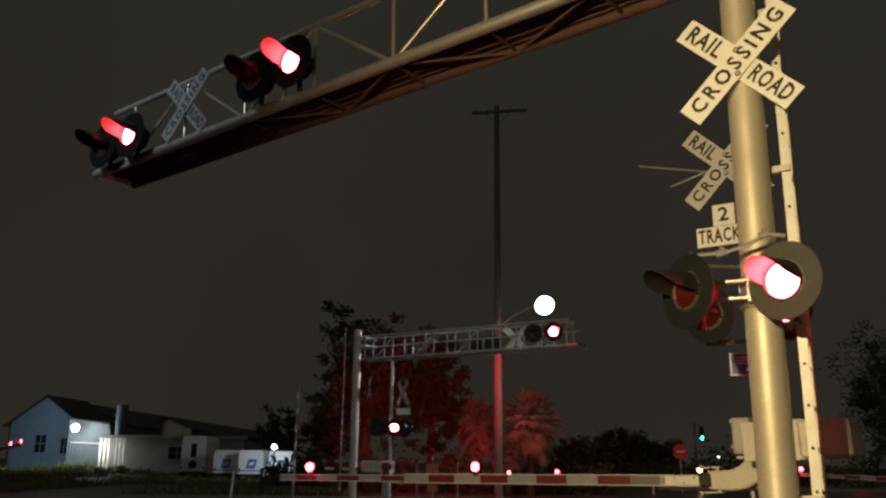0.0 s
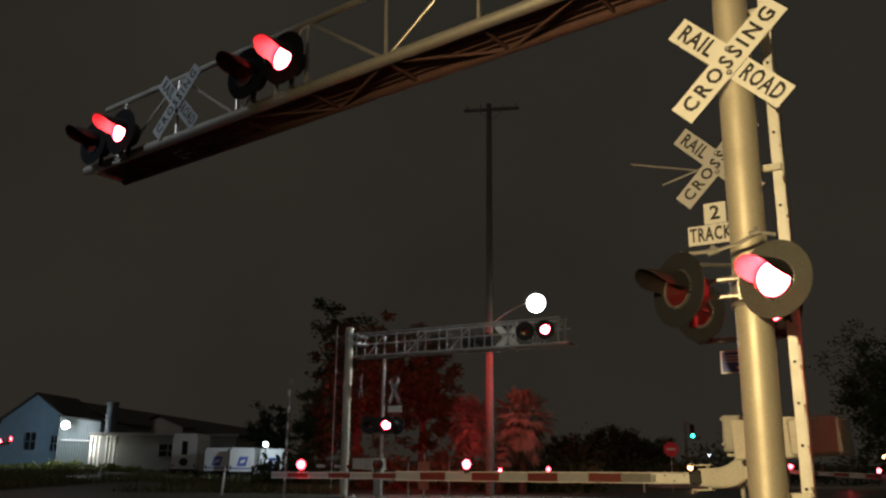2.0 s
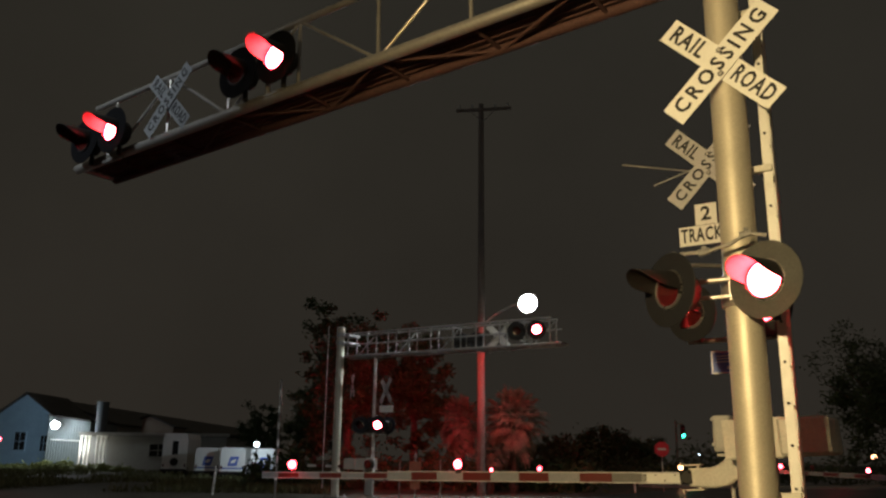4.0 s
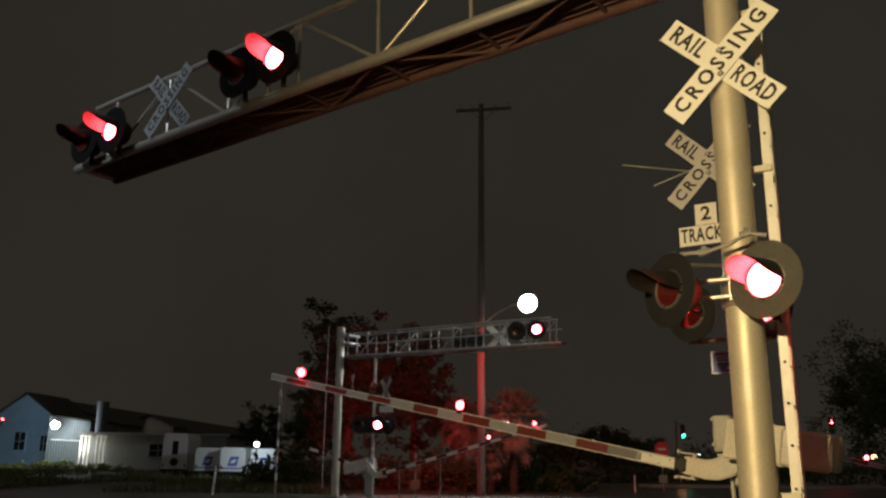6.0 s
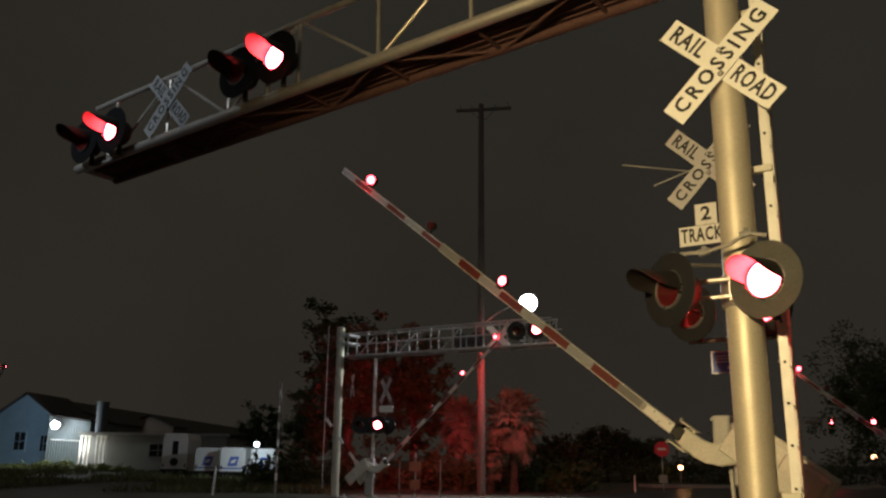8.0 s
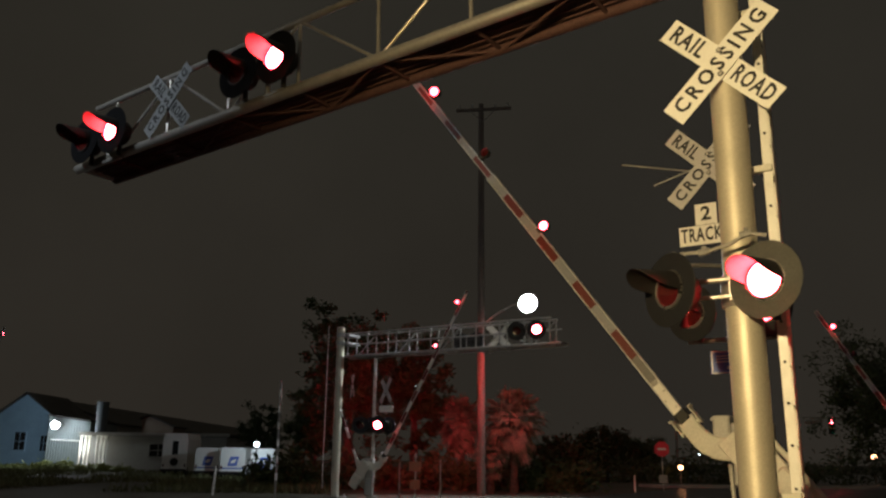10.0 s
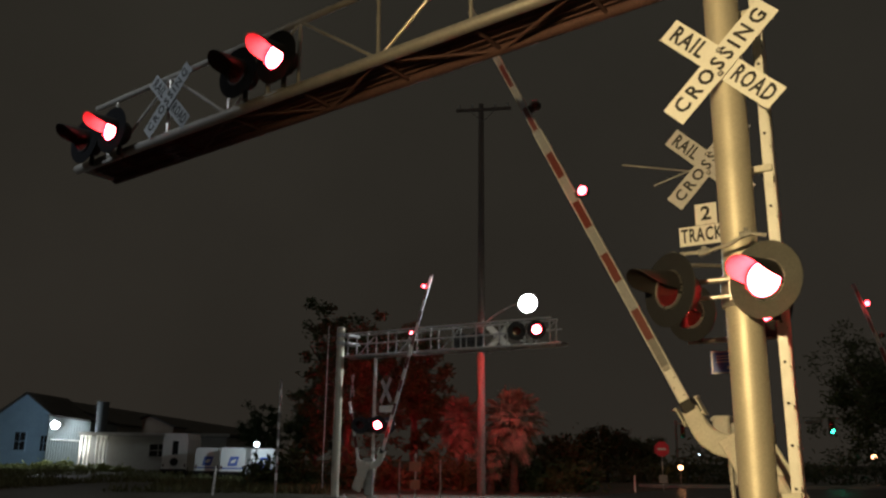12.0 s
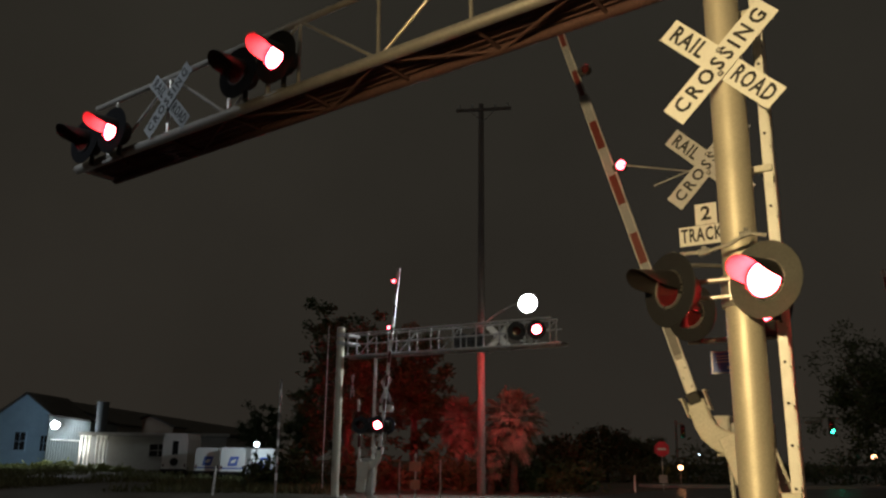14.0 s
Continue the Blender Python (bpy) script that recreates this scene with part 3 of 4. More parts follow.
ladder(near_gantry, pose(-0.251, -0.30, 0, 0, 0, -87), 0.3, 6.5)
for z in (1.1, 3.81, 5.3):
    bm = bmesh.new()
    box(bm, (-0.30, -0.14, z - 0.03), (-0.10, -0.08, z + 0.03), bevel=0.006)
    part("ladder_bracket", bm, CREAM, near_gantry)

# crossarm and conduit of the near mast's lights
bm = bmesh.new()
rod(bm, (0.42, 0.24, 2.80), (-0.30, 0.24, 2.80), 0.022, n=10)
rod(bm, (0.36, 0.24, 2.66), (-0.26, 0.24, 2.66), 0.018, n=10)
part("crossarm", bm, GALV, near_gantry, smooth=True)
bm = bmesh.new()
sweep(bm, [(0.50, 0.34, 2.99), (0.40, 0.34, 3.03), (0.2, 0.32, 3.03), (0.0, 0.34, 3.07), (-0.14, 0.38, 3.13), (-0.28, 0.36, 3.10)], 0.016)
part("conduit", bm, GALV, near_gantry, smooth=True)
for x, y, z, r in ((0.47, 0.34, 3.0, 0.032), (0.22, 0.32, 3.03, 0.034), (-0.13, 0.38, 3.125, 0.03)):
    bm = bmesh.new()
    rod(bm, (x + 0.045, y, z - 0.008), (x - 0.045, y, z + 0.008), r, r * 0.8, n=8)
    rod(bm, (x, y, z), (x, y, z + 0.05), r * 0.6, n=8)
    part("conduit_fitting", bm, GALV_DULL, near_gantry, smooth=True)
bm = bmesh.new()
lathe(bm, [(0.150, 2.60), (0.175, 2.60), (0.175, 2.86), (0.150, 2.86)], 28, close=True)
box(bm, (-0.07, 0.14, 2.62), (0.07, 0.25, 2.84), bevel=0.01)
part("light_clamp", bm, GALV, near_gantry, smooth=True)

# short pavement arm on the other side of the far gate
walk_arm = part("pavement_arm", bmesh.new(), CREAM, far_gate, at=pose(-0.40, 0.0, 1.08))
for i in range(5):
    bm = bmesh.new()
    box(bm, (-0.25 - 0.42 * (i + 1), -0.018, -0.05), (-0.25 - 0.42 * i, 0.018, 0.05), bevel=0.004)
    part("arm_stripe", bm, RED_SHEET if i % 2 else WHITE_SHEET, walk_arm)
bm = bmesh.new()
box(bm, (-0.25, -0.04, -0.09), (0.45, 0.04, 0.09), bevel=0.02)
part("adapter", bm, CREAM, walk_arm)
# ---- ground ----
DIRT = mat("dark_damp_dirt", (0.095, 0.088, 0.070), 0.8, 0, 7, 0.5, 0.18, 0.7, 0.5, (0.050, 0.056, 0.030))
bm = bmesh.new()
bmesh.ops.create_grid(bm, x_segments=2, y_segments=2, size=900)
tagged(part("ground", bm, DIRT), "dark damp ground with worn grass and dirt", "ground", kind="structure")
WET = mat("wet_asphalt", (0.045, 0.045, 0.045), 0.32, 0, 60, 0.35, 0.5, 0.5, 0.25, (0.03, 0.03, 0.032))
bm = bmesh.new()
road = [(-9.5, -40), (1.2, -40), (1.2, 120), (-9.5, 120)]
slab(bm, [(x, y) for x, y in road], -0.10, 0.012)
r = part("road", bm, WET, at=pose(0.5, 6.8, 0, 0, 0, -31.0))
tagged(r, "wet dark asphalt road across the railway", "road", kind="structure")

bm = bmesh.new()
slab(bm, [(0.42 * math.cos(a / 18 * 6.283) * (1 + 0.3 * math.sin(a * 2.1)), 5.0 * math.sin(a / 18 * 6.283) * (1 + 0.15 * math.sin(a * 1.3))) for a in range(18)], -0.02, 0.008)
WATER = mat("still_puddle_water", (0.012, 0.012, 0.012), 0.10, 0, 3, 0.1, 0.6, 0.1, 0.05)
tagged(part("puddle", bm, WATER, at=pose(-20.6, 46.0, 0, 0, 0, 24)), "shallow puddle that mirrors the yard lamp", "puddle", kind="structure")

LEAF = mat("dark_broad_leaves", (0.050, 0.075, 0.022), 0.55, 0, 9, 0.5, 0.6, 0.5, 0.0, (0.035, 0.05, 0.02))
LEAF2 = mat("dry_palm_fronds", (0.24, 0.225, 0.17), 0.7, 0, 12, 0.4, 1.2, 0.5, 0.0, (0.07, 0.09, 0.03))
BARK = mat("rough_bark", (0.10, 0.075, 0.055), 0.9, 0, 14, 0.5, 2, 0.4, 0.5)


# ---- vegetation ----
def quads(name, verts, mats, parent, label=""):
    me = bpy.data.meshes.new(name)
    v = np.array(verts, dtype=float).reshape(-1, 3)
    me.from_pydata(v.tolist(), [], [(i, i + 1, i + 2, i + 3) for i in range(0, len(v), 4)])
    me.materials.append(mats)
    ob = part(name, me, None, parent, label)
    return tagged(ob, kind="stuff")


def tree(x, y, h, spread, seed, low=0.22, dens=1.0, leaf=0.135, label="dark broadleaf tree with an uneven crown", lean=0.0):
    rnd = random.Random(seed)
    t = thing("tree", pose(x, y, 0, 0, 0, rnd.uniform(0, 360)), label, "tree", "trees along the railway")
    bm = bmesh.new()
    fork = h * 0.34
    rod(bm, (0, 0, -0.05), (lean, 0, fork), 0.045 * h * 0.6, 0.03 * h * 0.6, n=10)
    limbs = []
    for i in range(8):
        a = i * 0.785 + rnd.uniform(-0.3, 0.3)
        rr, zz = spread * rnd.uniform(0.35, 0.7), h * rnd.uniform(0.55, 0.88)
        mid = Vector((math.cos(a) * rr * 0.45, math.sin(a) * rr * 0.45, (fork + zz) / 2 + 0.1))
        end = Vector((math.cos(a) * rr, math.sin(a) * rr, zz))
        rod(bm, (lean, 0, fork - 0.05), mid, 0.016 * h * 0.6, 0.010 * h * 0.6, n=6)
        rod(bm, mid, end, 0.010 * h * 0.6, 0.003 * h, n=5)
        limbs += [mid, end]
    part("trunk", bm, BARK, t, smooth=True)
    verts = []
    for c in range(int(95 * dens)):
        a, k = rnd.uniform(0, 6.283), rnd.random() ** 0.45
        up = rnd.uniform(-1, 1)
        w = math.sqrt(max(0, 1 - up * up * 0.8))
        bump = 0.75 + 0.35 * noise.noise(Vector((math.cos(a) * 1.7 + seed, math.sin(a) * 1.7, up * 1.8)))
        p = Vector((math.cos(a) * w * k * spread * bump, math.sin(a) * w * k * spread * bump, h * (low + (1 - low) * (0.5 + 0.5 * up * k * bump))))
        cr = rnd.uniform(0.35, 0.75) * spread * 0.24
        for q in range(64):
            d = Vector((rnd.gauss(0, 1), rnd.gauss(0, 1), rnd.gauss(0, 0.75))) * cr * 0.5
            o = p + d
            ax = Vector((rnd.gauss(0, 1), rnd.gauss(0, 1), rnd.gauss(0, 0.7))).normalized()
            bx = ax.orthogonal().normalized()
            s = leaf * rnd.uniform(0.6, 1.3)
            verts += [o - ax * s, o + bx * s * 0.45, o + ax * s, o - bx * s * 0.45]
    quads("crown", verts, LEAF, t)
    return t


def palm(x, y, h, r, seed, label):
    rnd = random.Random(seed)
    t = thing("palm_tree", pose(x, y, 0), label, "palm", "palms beside the pole")
    bm = bmesh.new()
    k = 14
    for i in range(k):
        z0, z1 = h * i / k, h * (i + 1) / k
        rod(bm, (0, 0, z0 - 0.02), (0, 0, z1), 0.19 + 0.035 * rnd.random(), 0.17, n=10)
    part("trunk", bm, BARK, t, smooth=True)
    crown, skirt = [], []
    for i in range(104):
        dead = i > 84
        a = i * 2.39996 + rnd.uniform(-0.3, 0.3)
        e = radians(rnd.uniform(-70, -35) if dead else -58 + 140 * (i / 84) + rnd.uniform(-9, 9))
        d = Vector((math.cos(a) * math.cos(e), math.sin(a) * math.cos(e), math.sin(e)))
        side = Vector((-math.sin(a), math.cos(a), 0))
        out = skirt if dead else crown
        p = Vector((0, 0, h - (rnd.uniform(0.1, 0.7) if dead else 0)))
        hub = p + d * r * rnd.uniform(0.42, 0.62) + Vector((0, 0, -0.05))
        w = side * 0.018
        out += [p - w, p + w, hub + w, hub - w]
        nb = 17
        for j in range(nb):                        # a fan of folded blades with drooping tips
            f = radians(-100 + 200 * j / (nb - 1))
            ld = (d * math.cos(f) + side * math.sin(f) + Vector((0, 0, rnd.uniform(-0.25, 0.05)))).normalized()
            bl = r * rnd.uniform(0.34, 0.52) * (0.72 + 0.28 * math.cos(f))
            ww = ld.cross(d + Vector((0, 0, 0.6))).normalized() * rnd.uniform(0.022, 0.04)
            m = hub + ld * bl * 0.55
            tip = hub + ld * bl + Vector((0, 0, -0.22 * bl * rnd.uniform(0.4, 1.6)))
            out += [hub - ww * 0.3, hub + ww * 0.3, m + ww, m - ww, m - ww, m + ww, tip + ww * 0.1, tip - ww * 0.1]
    quads("crown", crown, LEAF2, t)
    quads("dead_frond_skirt", skirt, LEAF2, t, "hanging dry fan fronds")
    return t


WEED = mat("rank_yellow_green_weeds", (0.22, 0.25, 0.08), 0.7, 0, 6, 0.4, 0.5, 0.5, 0.0, (0.10, 0.11, 0.04))


def bush_row(pts, seed, label="low dark hedge and undergrowth", leaves=None):
    """Undergrowth too fine to count, along a line of (x, y, height, radius)."""
    rnd = random.Random(seed)
    verts = []
    for (x, y, h, r) in pts:
        for q in range(420):
            o = Vector((x + rnd.gauss(0, r * 0.5), y + rnd.gauss(0, r * 0.4), h * abs(rnd.gauss(0.4, 0.3)) + 0.05))
            ax = Vector((rnd.gauss(0, 1), rnd.gauss(0, 1), rnd.gauss(0, 1))).normalized()
            bx = ax.orthogonal().normalized()
            s = rnd.uniform(0.10, 0.26)
            verts += [o - ax * s, o + bx * s * 0.4, o + ax * s, o - bx * s * 0.4]
    ob = quads("undergrowth", verts, leaves or LEAF, None, label)
    return tagged(ob, category="shrubs", kind="stuff")


tree(-4.6, 42.0, 9.9, 3.3, 11, 0.08, 1.8)
tree(-1.4, 44.5, 9.4, 2.6, 12, 0.08, 1.4)
tree(-6.9, 47.0, 5.6, 2.2, 13, 0.10, 1.0)
tree(23.8, 45.0, 9.4, 4.8, 14, 0.06, 2.0)
tree(30.0, 52.0, 9.6, 4.6, 15, 0.10, 1.4)
tree(8.6, 60.0, 3.6, 2.6, 16, 0.0, 1.0)
tree(12.0, 62.0, 4.3, 3.0, 17, 0.0, 1.0)
tree(15.5, 66.0, 3.8, 2.6, 18, 0.0, 0.9)
tree(-15.0, 72.0, 6.5, 2.6, 19, 0.05, 0.9)
palm(3.15, 37.0, 3.15, 1.62, 3, "squat fan palm with a skirt of dry fronds")
palm(2.1, 36.0, 1.7, 0.8, 4, "small fan palm with a fibrous trunk")
palm(1.05, 43.0, 3.3, 1.5, 6, "fan palm behind the pole")
bush_row([(-8 + 1.3 * i, 39.5 + 0.5 * math.sin(i * 1.7), 1.3 + 0.5 * math.sin(i * 2.3), 1.0) for i in range(12)], 5)
bush_row([(7 + 2.0 * i, 58 + math.sin(i), 2.2 + 0.8 * math.sin(i * 1.3), 1.5) for i in range(14)], 6)
bush_row([(-46 + 1.2 * i, 76.2 + 0.7 * math.sin(i * 1.1), 0.42 + 0.15 * math.sin(i * 2.1), 0.9) for i in range(16)], 7, "low weeds lit by the yard lamp", WEED)
bush_row([(-36.4 + 0.55 * i, 77.6 + 0.3 * math.sin(i * 1.9), 0.55 + 0.25 * math.sin(i * 1.7), 0.5) for i in range(8)], 8, "bright weeds beside the lit porch", WEED)


def grass(x0, x1, y0, y1, count, seed):
    rnd = random.Random(seed)
    verts = []
    for i in range(count):
        y = y0 + (y1 - y0) * rnd.random() ** 1.3
        x = (x0 + (x1 - x0) * rnd.random()) * y / y1
        if noise.noise(Vector((x * 0.22, y * 0.12, 3.0))) < -0.12:
            continue
        h, a = rnd.uniform(0.10, 0.38), rnd.uniform(0, 6.283)
        w = Vector((math.cos(a), math.sin(a), 0)) * rnd.uniform(0.02, 0.06)
        o, tip = Vector((x, y, 0.0)), Vector((x + rnd.gauss(0, 0.12), y + rnd.gauss(0, 0.12), h))
        verts += [o - w, o + w, tip + w * 0.2, tip - w * 0.2]
    ob = quads("grass", verts, GRASS, None, "rough dark grass on the open ground")
    return tagged(ob, category="grass", kind="stuff")


GRASS = mat("rough_dry_grass", (0.15, 0.15, 0.06), 0.8, 0, 5, 0.5, 0.3, 0.6, 0.0, (0.06, 0.05, 0.03))
grass(-46.0, -9.0, 34.0, 77.0, 16000, 21)


# ---- utility pole with street lamp ----
up = thing("utility_pole", pose(1.60, 33.9, 0), "tall dark wooden utility pole with a crossarm", "utility pole")
bm = bmesh.new()
rod(bm, (0, 0, -0.1), (0.0, 0, 16.5), 0.17, 0.11, n=16)
part("pole", bm, WOOD_POLE, up, smooth=True)
bm = bmesh.new()
box(bm, (-1.15, -0.17, -0.06), (1.25, -0.06, 0.06), pose(0.06, 0, 16.2, 0, -4, 0), bevel=0.008)
part("crossarm", bm, WOOD_POLE, up)
for x in (-1.0, -0.45, 0.55, 1.1):
    bm = bmesh.new()
    z = 16.27 + x * 0.07
    rod(bm, (x + 0.06, -0.11, z), (x + 0.06, -0.11, z + 0.1), 0.012, n=6)
    lathe(bm, [(0.02, 0.06), (0.05, 0.07), (0.045, 0.12), (0.055, 0.14), (0.03, 0.19), (0.001, 0.2)], 10, m=pose(x + 0.06, -0.11, z))
    part("insulator", bm, GREYBOX, up, smooth=True)
bm = bmesh.new()
rod(bm, (0.06, -0.16, 15.6), (0.6, -0.13, 16.2), 0.015, n=6)
rod(bm, (0.06, -0.16, 15.6), (-0.5, -0.13, 16.12), 0.015, n=6)
part("brace", bm, GALV_DULL, up)
bm = bmesh.new()
sweep(bm, [(0.08, -0.05, 6.75), (0.6, -0.14, 7.15), (1.2, -0.25, 7.48), (1.75, -0.35, 7.66)], 0.03)
part("lamp_arm", bm, GALV, up, smooth=True)
bm = bmesh.new()
lathe(bm, [(0.0005, -0.20), (0.2, -0.18), (0.36, -0.06), (0.42, 0.0), (0.41, 0.01), (0.0005, 0.0)], 24, m=pose(1.87, -0.55, 7.55, 115, 0, 8))
part("lamp_head", bm, GALV_DULL, up)
LAMP_WHITE = glow("lit_white_lamp_bowl", (0.90, 0.96, 1.0), 45.0)
bm = bmesh.new()
lathe(bm, [(0.37, 0.0), (0.34, 0.10), (0.22, 0.20), (0.0005, 0.25)], 24, m=pose(1.87, -0.55, 7.55, 115, 0, 8))
part("lamp_bowl", bm, LAMP_WHITE, up, "lit white street lamp bowl", smooth=True)


# ---- kerbed pavement beyond the crossing ----
CONCRETE = mat("pale_concrete", (0.36, 0.36, 0.34), 0.7, 0, 20, 0.2, 1.2, 0.35, 0.2)
bm = bmesh.new()
box(bm, (0, 0, -0.1), (26, 2.2, 0.15), bevel=0.02)
tagged(part("pavement", bm, CONCRETE, at=pose(11.5, 47.0, 0, 0, 0, 6)), "pale concrete pavement with a raised kerb", "pavement", kind="structure")

# ---- thin posts near the tracks ----
def post(name, x, y, h, r, m, label, lean=(0, 0), category="post"):
    t = thing(name, pose(x, y, 0), label, category)
    bm = bmesh.new()
    rod(bm, (0, 0, -0.05), (lean[0], lean[1], h), r, r * 0.9, n=10)
    part("shaft", bm, m, t, smooth=True)
    return t


lp = post("marker_pole", -4.95, 26.0, 3.7, 0.035, GALV_DULL, "slender grey steel pole beside the tracks")
for i in range(6):
    bm = bmesh.new()
    rod(bm, (0, 0, 0.7 + i * 0.5), (0, 0, 0.9 + i * 0.5), 0.039, n=10)
    part("reflective_band", bm, WHITE_SHEET, lp)
post("marker_post", -8.40, 32.0, 1.05, 0.045, WHITE_SHEET, "short leaning white marker post", (0.07, 0))
post("marker_post", -1.42, 30.0, 1.25, 0.03, GALV_DULL, "short thin steel post beside the far gate")
post("marker_post", 0.0, 30.2, 1.35, 0.03, GALV_DULL, "short thin steel post beside the far gate")
post("marker_post", 9.0, 40.0, 0.75, 0.05, WHITE_SHEET, "short pale post near the stop sign")
sp = post("sign_post", -0.88, 30.0, 1.45, 0.035, GALV_DULL, "low post with two small orange red plates", (0.02, 0), "sign")
ORANGE = mat("faded_orange_red_plate", (0.42, 0.13, 0.07), 0.6, 0, 40, 0.2, 5, 0.4, 0.05)
for z, w in ((1.12, 0.42), (0.50, 0.36)):
    bm = bmesh.new()
    box(bm, (-w / 2, -0.06, z - 0.16), (w / 2, -0.04, z + 0.16), bevel=0.004)
    part("plate", bm, ORANGE, sp)
bm = bmesh.new()
rod(bm, (0.0, -0.02, 1.42), (0.02, -0.02, 1.56), 0.06, 0.03, n=8)
part("cap", bm, GALV, sp)
st = post("stop_sign", 10.32, 40.0, 2.1, 0.03, GALV, "red octagonal stop sign on a steel post", (0, 0), "stop sign")
bm = bmesh.new()
lathe(bm, [(0.0005, 0.0), (0.36, 0.0), (0.36, 0.006), (0.0005, 0.006)], 8, m=pose(0, -0.04, 1.95, 90, 0, 0) @ pose(0, 0, 0, 0, 0, 22.5))
part("sign_face", bm, mat("bright_red_sign_sheeting", (0.80, 0.06, 0.09), 0.45, 0, 60, 0.08, 5, 0.15, 0.0), st)
bm = bmesh.new()
box(bm, (-0.20, -0.054, 1.90), (0.20, -0.0475, 2.00))
part("printed_bar", bm, SIGN_WHITE, st)
bm = bmesh.new()
box(bm, (-0.19, -0.05, 0.42), (0.19, -0.035, 0.78), bevel=0.004)
part("lower_plate", bm, GREYBOX, st)


# ---- traffic signals and street lamps beyond the crossing ----
SIGNALS = []
GREEN_ON = lens_glow("lit_green_lens", (0.03, 1.0, 0.55), (0.0, 0.6, 0.30), 16.0, 0.16)
DARKGREEN = mat("dark_green_lens_glass", (0.01, 0.10, 0.06), 0.15, 0, 60, 0.2, 10, 0.1, 0.05)
TRAFFIC_RED = lens_glow("lit_traffic_red_lens", (1.0, 0.08, 0.10), (0.6, 0.01, 0.015), 30.0, 0.16)

TRAFFIC_AMBER = lens_glow("lit_traffic_amber_lens", (1.0, 0.52, 0.10), (0.6, 0.25, 0.02), 30.0, 0.16)


def traffic_signal(x, y, z, label, yaw=0.0, switches=True, pole_x=None):
    t = thing("traffic_signal", pose(x, y, 0, 0, 0, yaw), label, "traffic signal", "traffic signals")
    bm = bmesh.new()
    box(bm, (-0.17, 0, z - 0.45), (0.17, 0.22, z + 0.62), bevel=0.03)
    h = part("housing", bm, BLACK, t)
    for i, (m, d, lit) in enumerate(((TRAFFIC_RED, DARKRED, True), (TRAFFIC_AMBER, DARKRED, None), (GREEN_ON, DARKGREEN, False))):
        zz = z + 0.42 - 0.34 * i
        bm = bmesh.new()
        lathe(bm, [(0.155, 0.0), (0.16, 0.2), (0.15, 0.2), (0.145, 0.0)], 16, arc=(0, 180), m=pose(0, 0, zz, 90, 0, 0), close=True)
        part("visor", bm, BLACK, h)
        at = pose(0, -0.012, zz, 90, 0, 0)
        lens = turning_lens("lens", h, 0.15, 0.05, at, m, False, d)
        BLINKS.pop()
        if switches and lit is not None:
            SIGNALS.append((lens, lit, at, (11.2,)))       # red to green
        elif not switches:                                 # green, then amber
            SIGNALS.append((lens, i == 2, at, ((), (6.2, 9.4), (6.2,))[i]))
        else:
            lens.matrix_basis = at @ pose(0, 0, 0, 0, 180, 0)
    bm = bmesh.new()
    px0 = -2.0 if pole_x is None else pole_x
    rod(bm, (px0, 0.3, z + 0.75), (0.1, 0.3, z + 0.70), 0.06, n=10)
    rod(bm, (0, 0.25, z + 0.4), (0, 0.3, z + 0.8), 0.03, n=8)
    part("mast_arm", bm, GALV, t, smooth=True)
    bm = bmesh.new()
    rod(bm, (px0, 0.3, 0), (px0, 0.3, z + 1.0), 0.11, 0.09, n=14)
    part("pole", bm, GALV_DULL, t, smooth=True)
    if switches:                                           # blank name plate on the arm beyond the head
        bm = bmesh.new()
        rod(bm, (-1.9, 0.3, z + 0.68), (0.1, 0.3, z + 0.70), 0.045, n=10)
        part("arm_end", bm, GALV, t, smooth=True)
        bm = bmesh.new()
        box(bm, (-1.75, 0.21, z + 0.22), (-0.60, 0.24, z + 0.52), bevel=0.006)
        for x in (-1.5, -0.85):
            rod(bm, (x, 0.26, z + 0.45), (x, 0.26, z + 0.70), 0.015, n=6)
        part("name_plate", bm, SIGN_BACK, t, "plain grey name plate")
    return t


traffic_signal(27.6, 60.0, 3.86, "traffic signal that turns from red to green", pole_x=6.0)
traffic_signal(19.9, 70.0, 3.75, "small distant traffic signal that turns from green to amber", switches=False, pole_x=-0.5)
AMBER = glow("lit_amber_lamp", (1.0, 0.42, 0.20), 8.0)
PALE = glow("lit_pale_lamp", (0.75, 0.9, 1.0), 10.0)


def far_lamp(x, y, z, r, m, label):
    t = thing("street_lamp", pose(x, y, 0), label, "street lamp", "distant street lamps")
    bm = bmesh.new()
    rod(bm, (0, 0.1, 0), (0, 0.1, z + 0.15), 0.05, 0.04, n=8)
    part("pole", bm, GALV_DULL, t)
    bm = bmesh.new()
    rod(bm, (0, 0.1, z + 0.15), (0, -0.05, z + r), 0.03, n=8)
    rod(bm, (0, 0, z + r * 0.7), (0, 0, z + r * 1.3), r * 0.9, r * 0.4, n=12)
    part("head", bm, BLACK, t)
    bm = bmesh.new()
    bmesh.ops.create_uvsphere(bm, u_segments=12, v_segments=8, radius=r, matrix=pose(0, 0, z))
    part("globe", bm, m, t, smooth=True)


far_lamp(30.34, 60.0, 1.92, 0.20, AMBER, "distant amber lamp beyond the crossing")
far_lamp(15.36, 55.0, 1.05, 0.17, AMBER, "low amber lamp on a short pole")
far_lamp(27.2, 90.0, 2.2, 0.16, PALE, "distant pale street lamp")
far_lamp(22.5, 90.0, 3.5, 0.08, PALE, "distant pale street lamp")
far_lamp(-10.75, 50.0, 2.12, 0.16, PALE, "pale lamp on a short pole by the vans")

